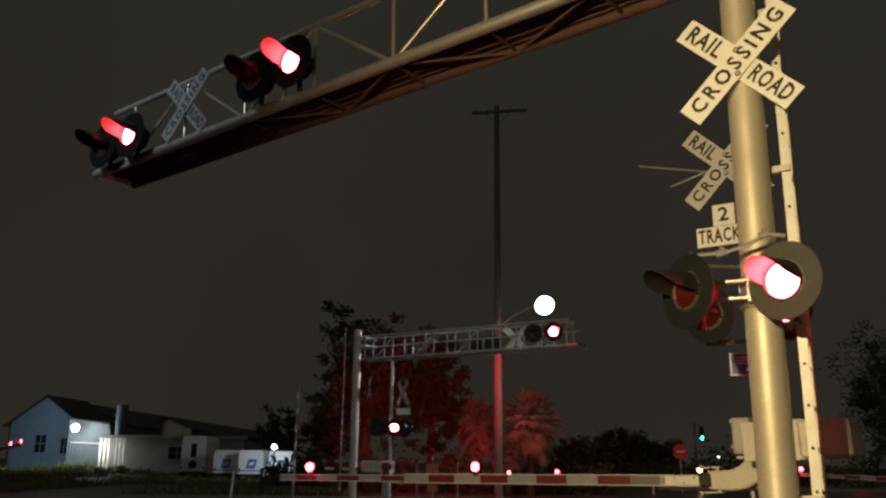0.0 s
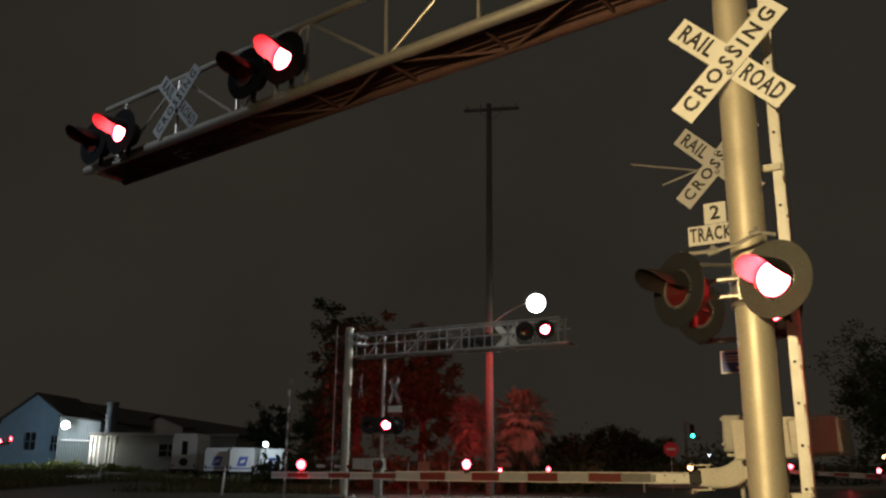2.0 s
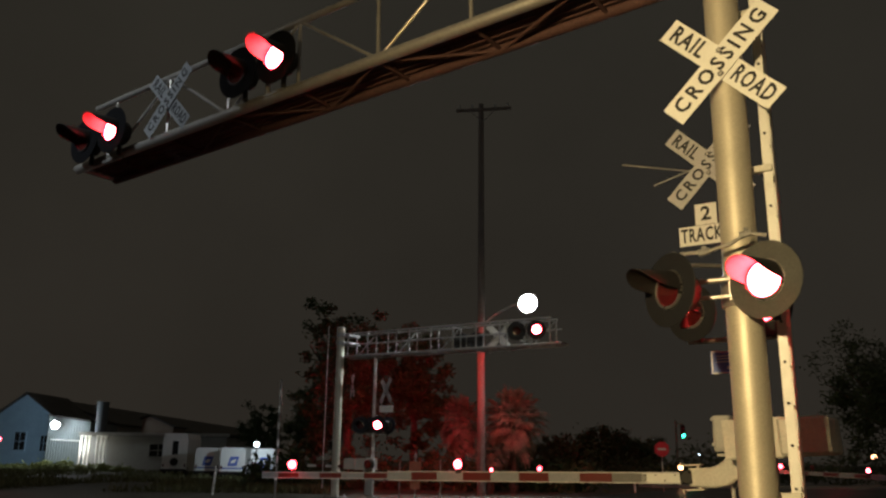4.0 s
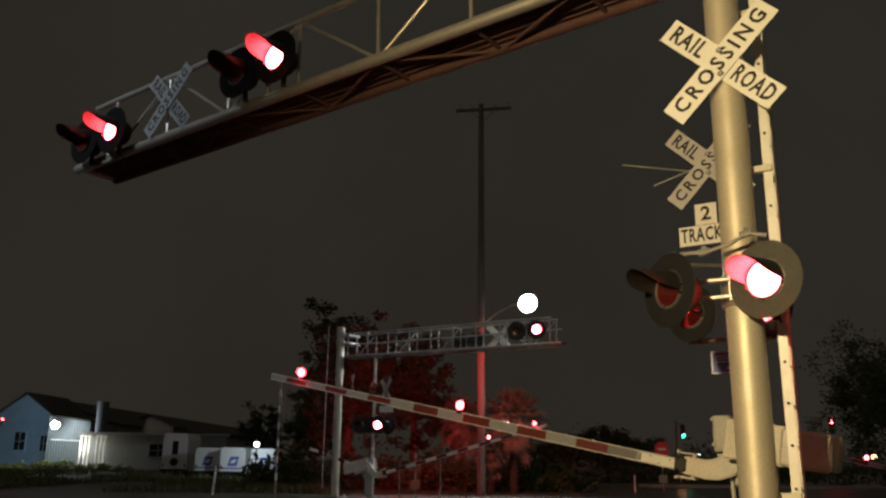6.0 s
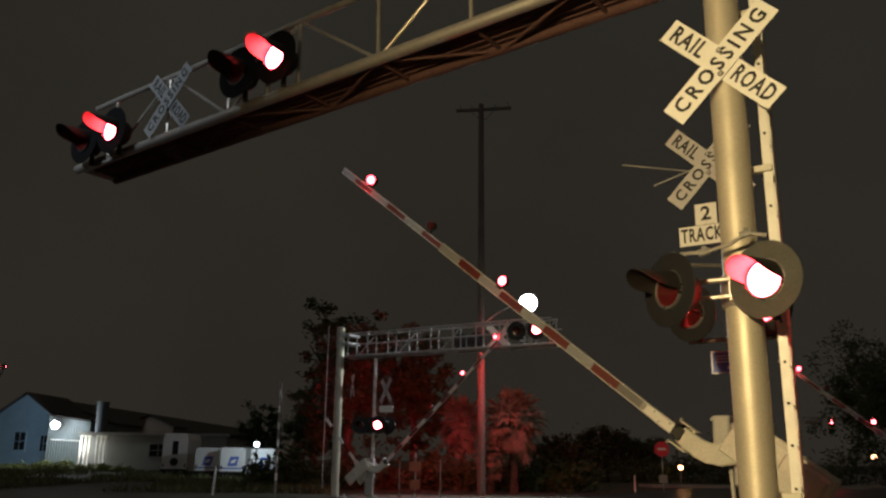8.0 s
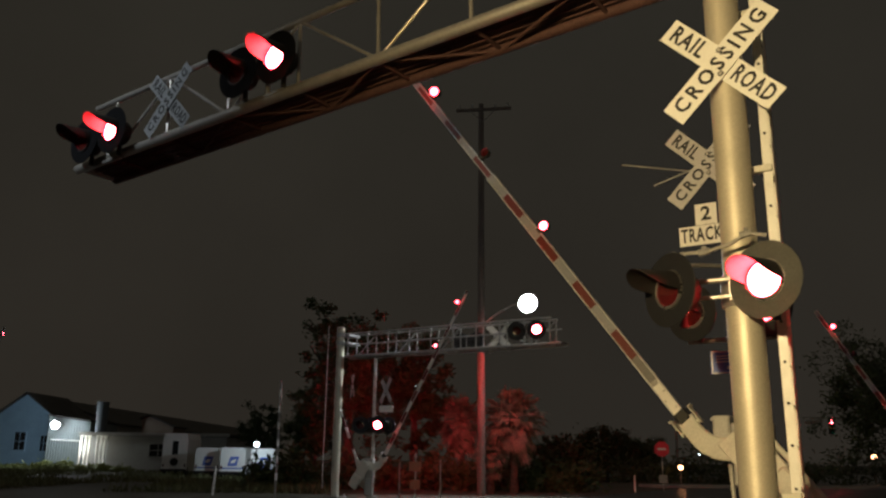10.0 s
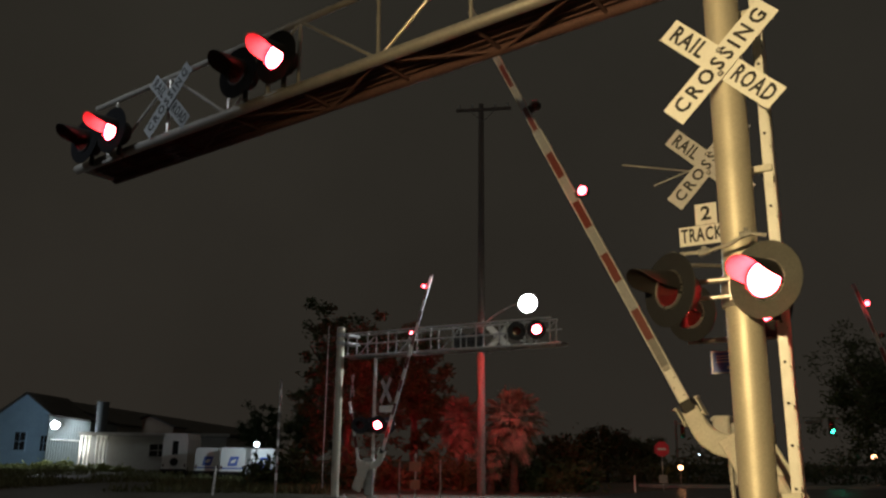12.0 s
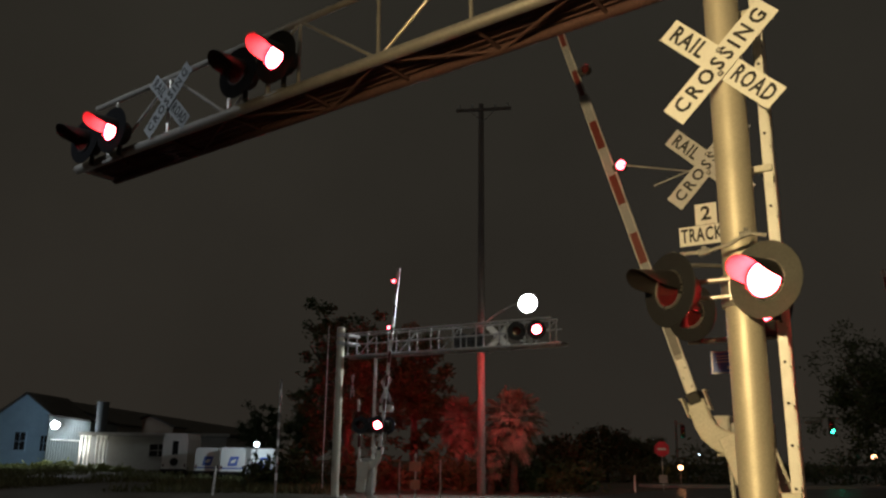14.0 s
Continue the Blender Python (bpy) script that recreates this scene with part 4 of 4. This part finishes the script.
# ---- yard buildings ----
BLUEWALL = mat("blue_painted_boards", (0.20, 0.31, 0.42), 0.7, 0, 12, 0.12, 0.8, 0.3, 0.1)
GREYWALL = mat("grey_stucco_wall", (0.36, 0.35, 0.33), 0.8, 0, 10, 0.2, 0.6, 0.4, 0.2)
PALE_METAL = mat("pale_corrugated_metal", (0.17, 0.20, 0.205), 0.5, 0.1, 14, 0.12, 0.9, 0.35, 0.05)
TAN_BOARD = mat("dull_tan_boards", (0.22, 0.17, 0.13), 0.8, 0, 10, 0.15, 0.8, 0.3, 0.1)
ROOF_VENT = mat("dull_zinc_vent", (0.12, 0.135, 0.145), 0.6, 0.0, 20, 0.2, 2, 0.3, 0.1)
ROOF = mat("dark_shingle_roof", (0.045, 0.042, 0.040), 0.85, 0, 8, 0.35, 0.7, 0.4, 0.3)
WHITE = mat("white_gloss_paint", (0.78, 0.78, 0.76), 0.45, 0, 20, 0.08, 1.2, 0.2, 0.05)
PANE = mat("dark_window_glass", (0.015, 0.017, 0.02), 0.06, 0, 5, 0.2, 2, 0.1, 0)


def window(parent, x, y, z, w, h, trim=None):
    bm = bmesh.new()
    t = 0.09
    box(bm, (x - w / 2 - t, y - 0.06, z - h / 2 - t), (x - w / 2, y + 0.06, z + h / 2 + t))
    box(bm, (x + w / 2, y - 0.06, z - h / 2 - t), (x + w / 2 + t, y + 0.06, z + h / 2 + t))
    box(bm, (x - w / 2, y - 0.06, z + h / 2), (x + w / 2, y + 0.06, z + h / 2 + t))
    box(bm, (x - w / 2, y - 0.08, z - h / 2 - t), (x + w / 2, y + 0.06, z - h / 2))
    box(bm, (x - 0.03, y - 0.04, z - h / 2), (x + 0.03, y + 0.04, z + h / 2))
    box(bm, (x - w / 2, y - 0.035, z - 0.03), (x - 0.03, y + 0.035, z + 0.03))
    box(bm, (x + 0.03, y - 0.035, z - 0.03), (x + w / 2, y + 0.035, z + 0.03))
    f = part("window", bm, trim or WHITE, parent)
    for s in (-1, 1):
        bm = bmesh.new()
        box(bm, (x + s * w / 4 - w / 4 + 0.035, y - 0.01, z - h / 2 + 0.005), (x + s * w / 4 + w / 4 - 0.035, y + 0.01, z + h / 2 - 0.005))
        part("pane", bm, PANE, f)


hs = thing("house", pose(-41.6, 85.0, 0), "pale blue boarded house with a gable front", "house")
bm = bmesh.new()
slab(bm, [(-3.4, 0), (3.4, 0), (3.4, 4.7), (0, 7.3), (-3.4, 4.7)], -9.0, 0.0)
bmesh.ops.rotate(bm, cent=(0, 0, 0), matrix=Matrix.Rotation(radians(90), 3, "X"), verts=bm.verts)
part("wall", bm, BLUEWALL, hs)
for s in (-1, 1):
    bm = bmesh.new()
    slab(bm, [(0, 7.34), (s * 3.8, 4.44), (s * 3.8, 4.60), (0, 7.52)], -9.3, 0.35)
    bmesh.ops.rotate(bm, cent=(0, 0, 0), matrix=Matrix.Rotation(radians(90), 3, "X"), verts=bm.verts)
    part("roof", bm, ROOF, hs)
for i in range(24):
    z = 0.25 + i * 0.28
    w = 3.36 if z < 4.6 else 3.36 * (7.2 - z) / 2.6
    if w < 0.3:
        continue
    bm = bmesh.new()
    box(bm, (-w, -0.03, z), (w, -0.001, z + 0.25))
    part("board", bm, BLUEWALL, hs)
window(hs, -0.2, -0.06, 2.7, 1.1, 1.7, BLUEWALL)
window(hs, 2.2, -0.06, 2.5, 0.7, 1.5, BLUEWALL)

wb = thing("workshop_building", pose(-27.0, 79.0, 0), "long low grey building with a lit porch", "building")
bm = bmesh.new()
slab(bm, [(-10.4, 0), (-6.4, 0), (-6.4, 4.45), (-10.4, 4.95)], -9.0, -2.2)
bmesh.ops.rotate(bm, cent=(0, 0, 0), matrix=Matrix.Rotation(radians(90), 3, "X"), verts=bm.verts)
part("wall", bm, PALE_METAL, wb, "pale corrugated metal wall")
for i in range(16):
    x = -10.3 + i * 0.25
    bm = bmesh.new()
    rod(bm, (x, 2.19, 0.05), (x, 2.19, 4.93 - (x + 10.4) * 0.125), 0.045, n=8)
    part("rib", bm, PALE_METAL, wb)
bm = bmesh.new()
box(bm, (-2.1, 2.0, -0.06), (2.1, 9.1, 0.10), pose(-8.4, 0, 4.78, 0, 7.1, 0), bevel=0.02)
part("roof", bm, ROOF, wb)
bm = bmesh.new()
rod(bm, (-9.9, 1.95, 2.78), (-6.9, 1.95, 2.70), 0.06, n=10)
part("pipe", bm, WHITE, wb, "white wall pipe", smooth=True)
bm = bmesh.new()
box(bm, (-6.4, 1.6, 0), (-3.6, 9.0, 3.2))
part("wall", bm, GREYWALL, wb, "grey porch wall")
bm = bmesh.new()
box(bm, (-3.6, 0.0, 0), (7.2, 9.0, 3.15))
part("wall", bm, GREYWALL, wb)
bm = bmesh.new()
box(bm, (-6.3, -0.4, 3.2), (7.6, 9.2, 3.42), bevel=0.03)
part("roof", bm, ROOF, wb)
bm = bmesh.new()
box(bm, (-6.3, -0.46, 3.18), (7.6, -0.403, 3.46), bevel=0.01)
part("fascia", bm, GREYWALL, wb)
for i in range(6):
    bm = bmesh.new()
    x = (-6.2, -5.8, -5.4, -4.7, -4.35, -3.95)[i]
    rod(bm, (x, 0.0, 0), (x, 0.0, 3.18), 0.09, n=12)
    box(bm, (x - 0.13, -0.13, 0), (x + 0.13, 0.13, 0.15))
    box(bm, (x - 0.13, -0.13, 3.05), (x + 0.13, 0.13, 3.18))
    part("column", bm, WHITE, wb, smooth=True)
bm = bmesh.new()
rod(bm, (-4.9, 1.0, 3.3), (-4.9, 1.0, 5.3), 0.52, n=18)
rod(bm, (-4.9, 1.0, 5.3), (-4.9, 1.0, 5.38), 0.60, n=18)
rod(bm, (-4.9, 1.0, 5.38), (-4.9, 1.0, 6.3), 0.50, 0.56, n=18)
part("vent_stack", bm, ROOF_VENT, wb, "galvanised roof vent stack", smooth=True)
window(wb, 1.0, -0.06, 1.9, 1.6, 1.1, GREYWALL)
window(wb, 4.2, -0.06, 1.9, 1.6, 1.1, GREYWALL)
bm = bmesh.new()
rod(bm, (-9.0, 2.25, 4.1), (-8.9, 0.6, 4.35), 0.05, n=8)
box(bm, (-9.25, 0.35, 4.25), (-8.65, 0.7, 4.45), bevel=0.03)
lampbody = part("yard_lamp", bm, GALV_DULL, wb)
bm = bmesh.new()
bmesh.ops.create_uvsphere(bm, u_segments=14, v_segments=8, radius=0.35, matrix=pose(-8.95, 0.4, 4.1))
part("lit_bowl", bm, LAMP_WHITE, lampbody, smooth=True)

sh = thing("warehouse", pose(-44.0, 96.0, 0), "long dark warehouse with a low pitched roof", "building")
bm = bmesh.new()
slab(bm, [(-7, 0), (7, 0), (7, 4.9), (0, 7.4), (-7, 4.9)], -96.0, 0.0)
bmesh.ops.rotate(bm, cent=(0, 0, 0), matrix=Matrix.Rotation(radians(90), 3, "X"), verts=bm.verts)
part("wall", bm, GREYWALL, sh)
for s in (-1, 1):
    bm = bmesh.new()
    slab(bm, [(0, 7.42), (s * 7.5, 4.74), (s * 7.5, 4.92), (0, 7.60)], -96.5, 0.5)
    bmesh.ops.rotate(bm, cent=(0, 0, 0), matrix=Matrix.Rotation(radians(90), 3, "X"), verts=bm.verts)
    part("roof", bm, ROOF, sh)
for i in range(8):
    bm = bmesh.new()
    box(bm, (7.003, 6 + i * 11, 1.6), (7.05, 10 + i * 11, 3.2))
    part("window", bm, PANE, sh)
gb = thing("shed", pose(-28.6, 86.0, 0), "small shed with a pale gable", "building")
bm = bmesh.new()
slab(bm, [(-1.6, 0), (1.6, 0), (1.6, 4.2), (-1.0, 5.25), (-1.6, 5.0)], -4.0, 0.0)
bmesh.ops.rotate(bm, cent=(0, 0, 0), matrix=Matrix.Rotation(radians(90), 3, "X"), verts=bm.verts)
part("wall", bm, TAN_BOARD, gb)
bm = bmesh.new()
slab(bm, [(-1.8, 4.98), (-1.0, 5.32), (1.8, 4.18), (1.8, 4.32), (-1.0, 5.46), (-1.8, 5.12)], -4.2, 0.2)
bmesh.ops.rotate(bm, cent=(0, 0, 0), matrix=Matrix.Rotation(radians(90), 3, "X"), verts=bm.verts)
part("roof", bm, ROOF, gb)


# ---- parked vans ----
TYRE = mat("tyre_rubber", (0.02, 0.02, 0.02), 0.85)


def van(x, y, w, h, d, yaw, label, emblem=True):
    t = thing("delivery_van", pose(x, y, 0, 0, 0, yaw), label, "van", "parked delivery vans")
    bm = bmesh.new()
    slab(bm, [(-w / 2, 0.35), (w / 2, 0.35), (w / 2, h * 0.86), (w * 0.44, h), (-w * 0.44, h), (-w / 2, h * 0.86)], -d, 0.0)
    bmesh.ops.rotate(bm, cent=(0, 0, 0), matrix=Matrix.Rotation(radians(90), 3, "X"), verts=bm.verts)
    body = part("body", bm, WHITE, t)
    bm = bmesh.new()
    box(bm, (-w / 2 - 0.03, -0.10, 0.35), (w / 2 + 0.03, -0.003, 0.5), bevel=0.02)
    part("bumper", bm, BLACK, t)
    if emblem:
        bm = bmesh.new()
        slab(bm, [(-w * 0.20, h * 0.42), (w * 0.16, h * 0.42), (w * 0.26, h * 0.72), (-w * 0.10, h * 0.72)], 0.004, 0.010)
        bmesh.ops.rotate(bm, cent=(0, 0, 0), matrix=Matrix.Rotation(radians(90), 3, "X"), verts=bm.verts)
        part("emblem", bm, BLUE, body)
        bm = bmesh.new()
        slab(bm, [(-w * 0.08, h * 0.50), (w * 0.10, h * 0.53), (w * 0.15, h * 0.64), (-w * 0.04, h * 0.60)], 0.0115, 0.014)
        bmesh.ops.rotate(bm, cent=(0, 0, 0), matrix=Matrix.Rotation(radians(90), 3, "X"), verts=bm.verts)
        part("emblem", bm, SIGN_WHITE, body)
        bm = bmesh.new()
        box(bm, (-w * 0.49, -0.012, h * 0.33), (w * 0.49, -0.003, h * 0.37))
        part("stripe", bm, BLUE, body)
    else:
        bm = bmesh.new()
        box(bm, (-0.20, -0.012, h * 0.5), (0.22, -0.003, h * 0.82), bevel=0.002)
        part("door_window", bm, PANE, body)
        bm = bmesh.new()
        rod(bm, (0.0, -0.16, h * 0.33), (0.0, -0.003, h * 0.33), 0.28, n=20)
        part("spare_wheel", bm, TYRE, t, smooth=True)
    for sx in (-1, 1):
        for yy in (0.6, d - 0.7):
            bm = bmesh.new()
            rod(bm, (sx * w / 2 - sx * 0.22, yy, 0.34), (sx * w / 2, yy, 0.34), 0.34, n=20)
            part("wheel", bm, TYRE, t, smooth=True)
        bm = bmesh.new()
        box(bm, (sx * w * 0.44 - 0.05, -0.02, 0.62), (sx * w * 0.44 + 0.05, -0.003, 0.85), bevel=0.004)
        part("tail_light", bm, DARKRED, body)
    return t


van(-19.2, 62.0, 1.75, 3.0, 5.5, 6, "white high van with a dark rear window", False)
van(-15.2, 56.0, 1.6, 1.95, 4.0, -4, "white delivery van with a blue emblem")
van(-13.05, 54.0, 1.6, 1.95, 4.0, -4, "white delivery van with a blue emblem")
van(-10.95, 53.0, 1.55, 1.9, 4.0, -4, "white delivery van with a blue emblem")


# ---- moving things ----
def blink(lens, first, m):
    """Turn the lens half round at each switch."""
    rows, a = [(0.0, m @ pose(0, 0, 0, 0, 0 if first else 180, 0))], 0 if first else 180
    for s in SWITCH:
        f = round(s * FPS)
        for k in range(4):
            rows.append(((f + k - 1) / FPS, m @ pose(0, 0, 0, 0, a + 60 * k, 0)))
        a += 180
    rows.append((14.0, rows[-1][1]))
    walk(lens, rows)


def swing(arm, z, angles):
    walk(arm, [(t, pose(0, 0, z, 0, -a, 0)) for t, a in angles])


def motions():
    for lens, first, m in BLINKS:
        blink(lens, first, m)
    for lens, lit, m, times in SIGNALS:
        a = 0 if lit else 180
        rows = [(0.0, m @ pose(0, 0, 0, 0, a, 0))]
        for t in times:
            for k in range(4):
                rows.append((t + k / FPS, m @ pose(0, 0, 0, 0, a + 60 * k, 0)))
            a += 180
        walk(lens, rows + [(14.0, rows[-1][1])])
    swing(near_swing, 1.528, [(0, -2.8), (5.0, -2.8), (5.3, -0.6), (5.5, 1.9), (6, 9.1), (6.5, 17.3), (7, 24.7), (7.5, 31.5), (8, 36.6), (8.3, 39.4), (9.2, 46.2), (10, 51.0), (10.5, 53.7),
                              (11, 56.6), (11.5, 59.2), (12, 61.7), (12.5, 64.5), (13, 66.8), (13.5, 68.9), (14, 70.9)])
    swing(far_swing, 1.12, [(0, 0), (5.0, 0.2), (5.3, 1.9), (5.5, 4.5), (6, 12.2), (6.5, 19.9), (7, 27.6), (7.5, 34.4), (8, 40.0), (8.3, 43), (9.2, 51.0), (10, 57.2), (10.5, 60.7), (11, 64.2),
                            (11.5, 67.3), (12, 70.5), (12.5, 73.6), (13, 76.4), (13.5, 79.4), (14, 82.3)])
    walk(walk_arm, [(t, pose(-0.40, 0, 1.08, 0, a, 0)) for t, a in [(0, 0), (5.0, 0.5), (5.3, 3), (5.5, 6), (6, 15), (6.5, 24.5), (7, 33.5), (7.5, 41), (8, 47), (8.3, 50), (9.2, 58.5), (10, 64.5),
                                                                  (10.5, 67.8), (11, 71), (11.5, 73.8), (12, 76.8), (12.5, 79.6), (13, 82), (13.5, 84.6), (14, 87)]])
    swing(left_swing, 1.92, [(0, 0), (5.0, 0), (5.3, 0.8), (5.5, 2.0), (6, 7.0), (6.5, 13.0), (7, 18.6), (7.5, 23.8), (8, 28.8), (8.3, 31.8), (9.2, 40), (10, 46.5), (10.5, 50), (11, 54),
                            (11.5, 58), (12, 62.5), (12.5, 67), (13, 71), (13.5, 74.5), (14, 77)])
    swing(right_swing, 1.40, [(0, -1.1), (5.0, -1.1), (5.3, -0.2), (5.5, 2.0), (6, 8.4), (6.5, 15.3), (7, 22.6), (7.5, 29.4), (8, 35.8), (8.3, 39.2), (9.2, 48.6), (10, 55.8), (10.5, 59.6),
                              (11, 63.3), (11.5, 67.0), (12, 70.3), (12.5, 73.0), (13, 75.5), (13.5, 77.8), (14, 79.9)])


motions()
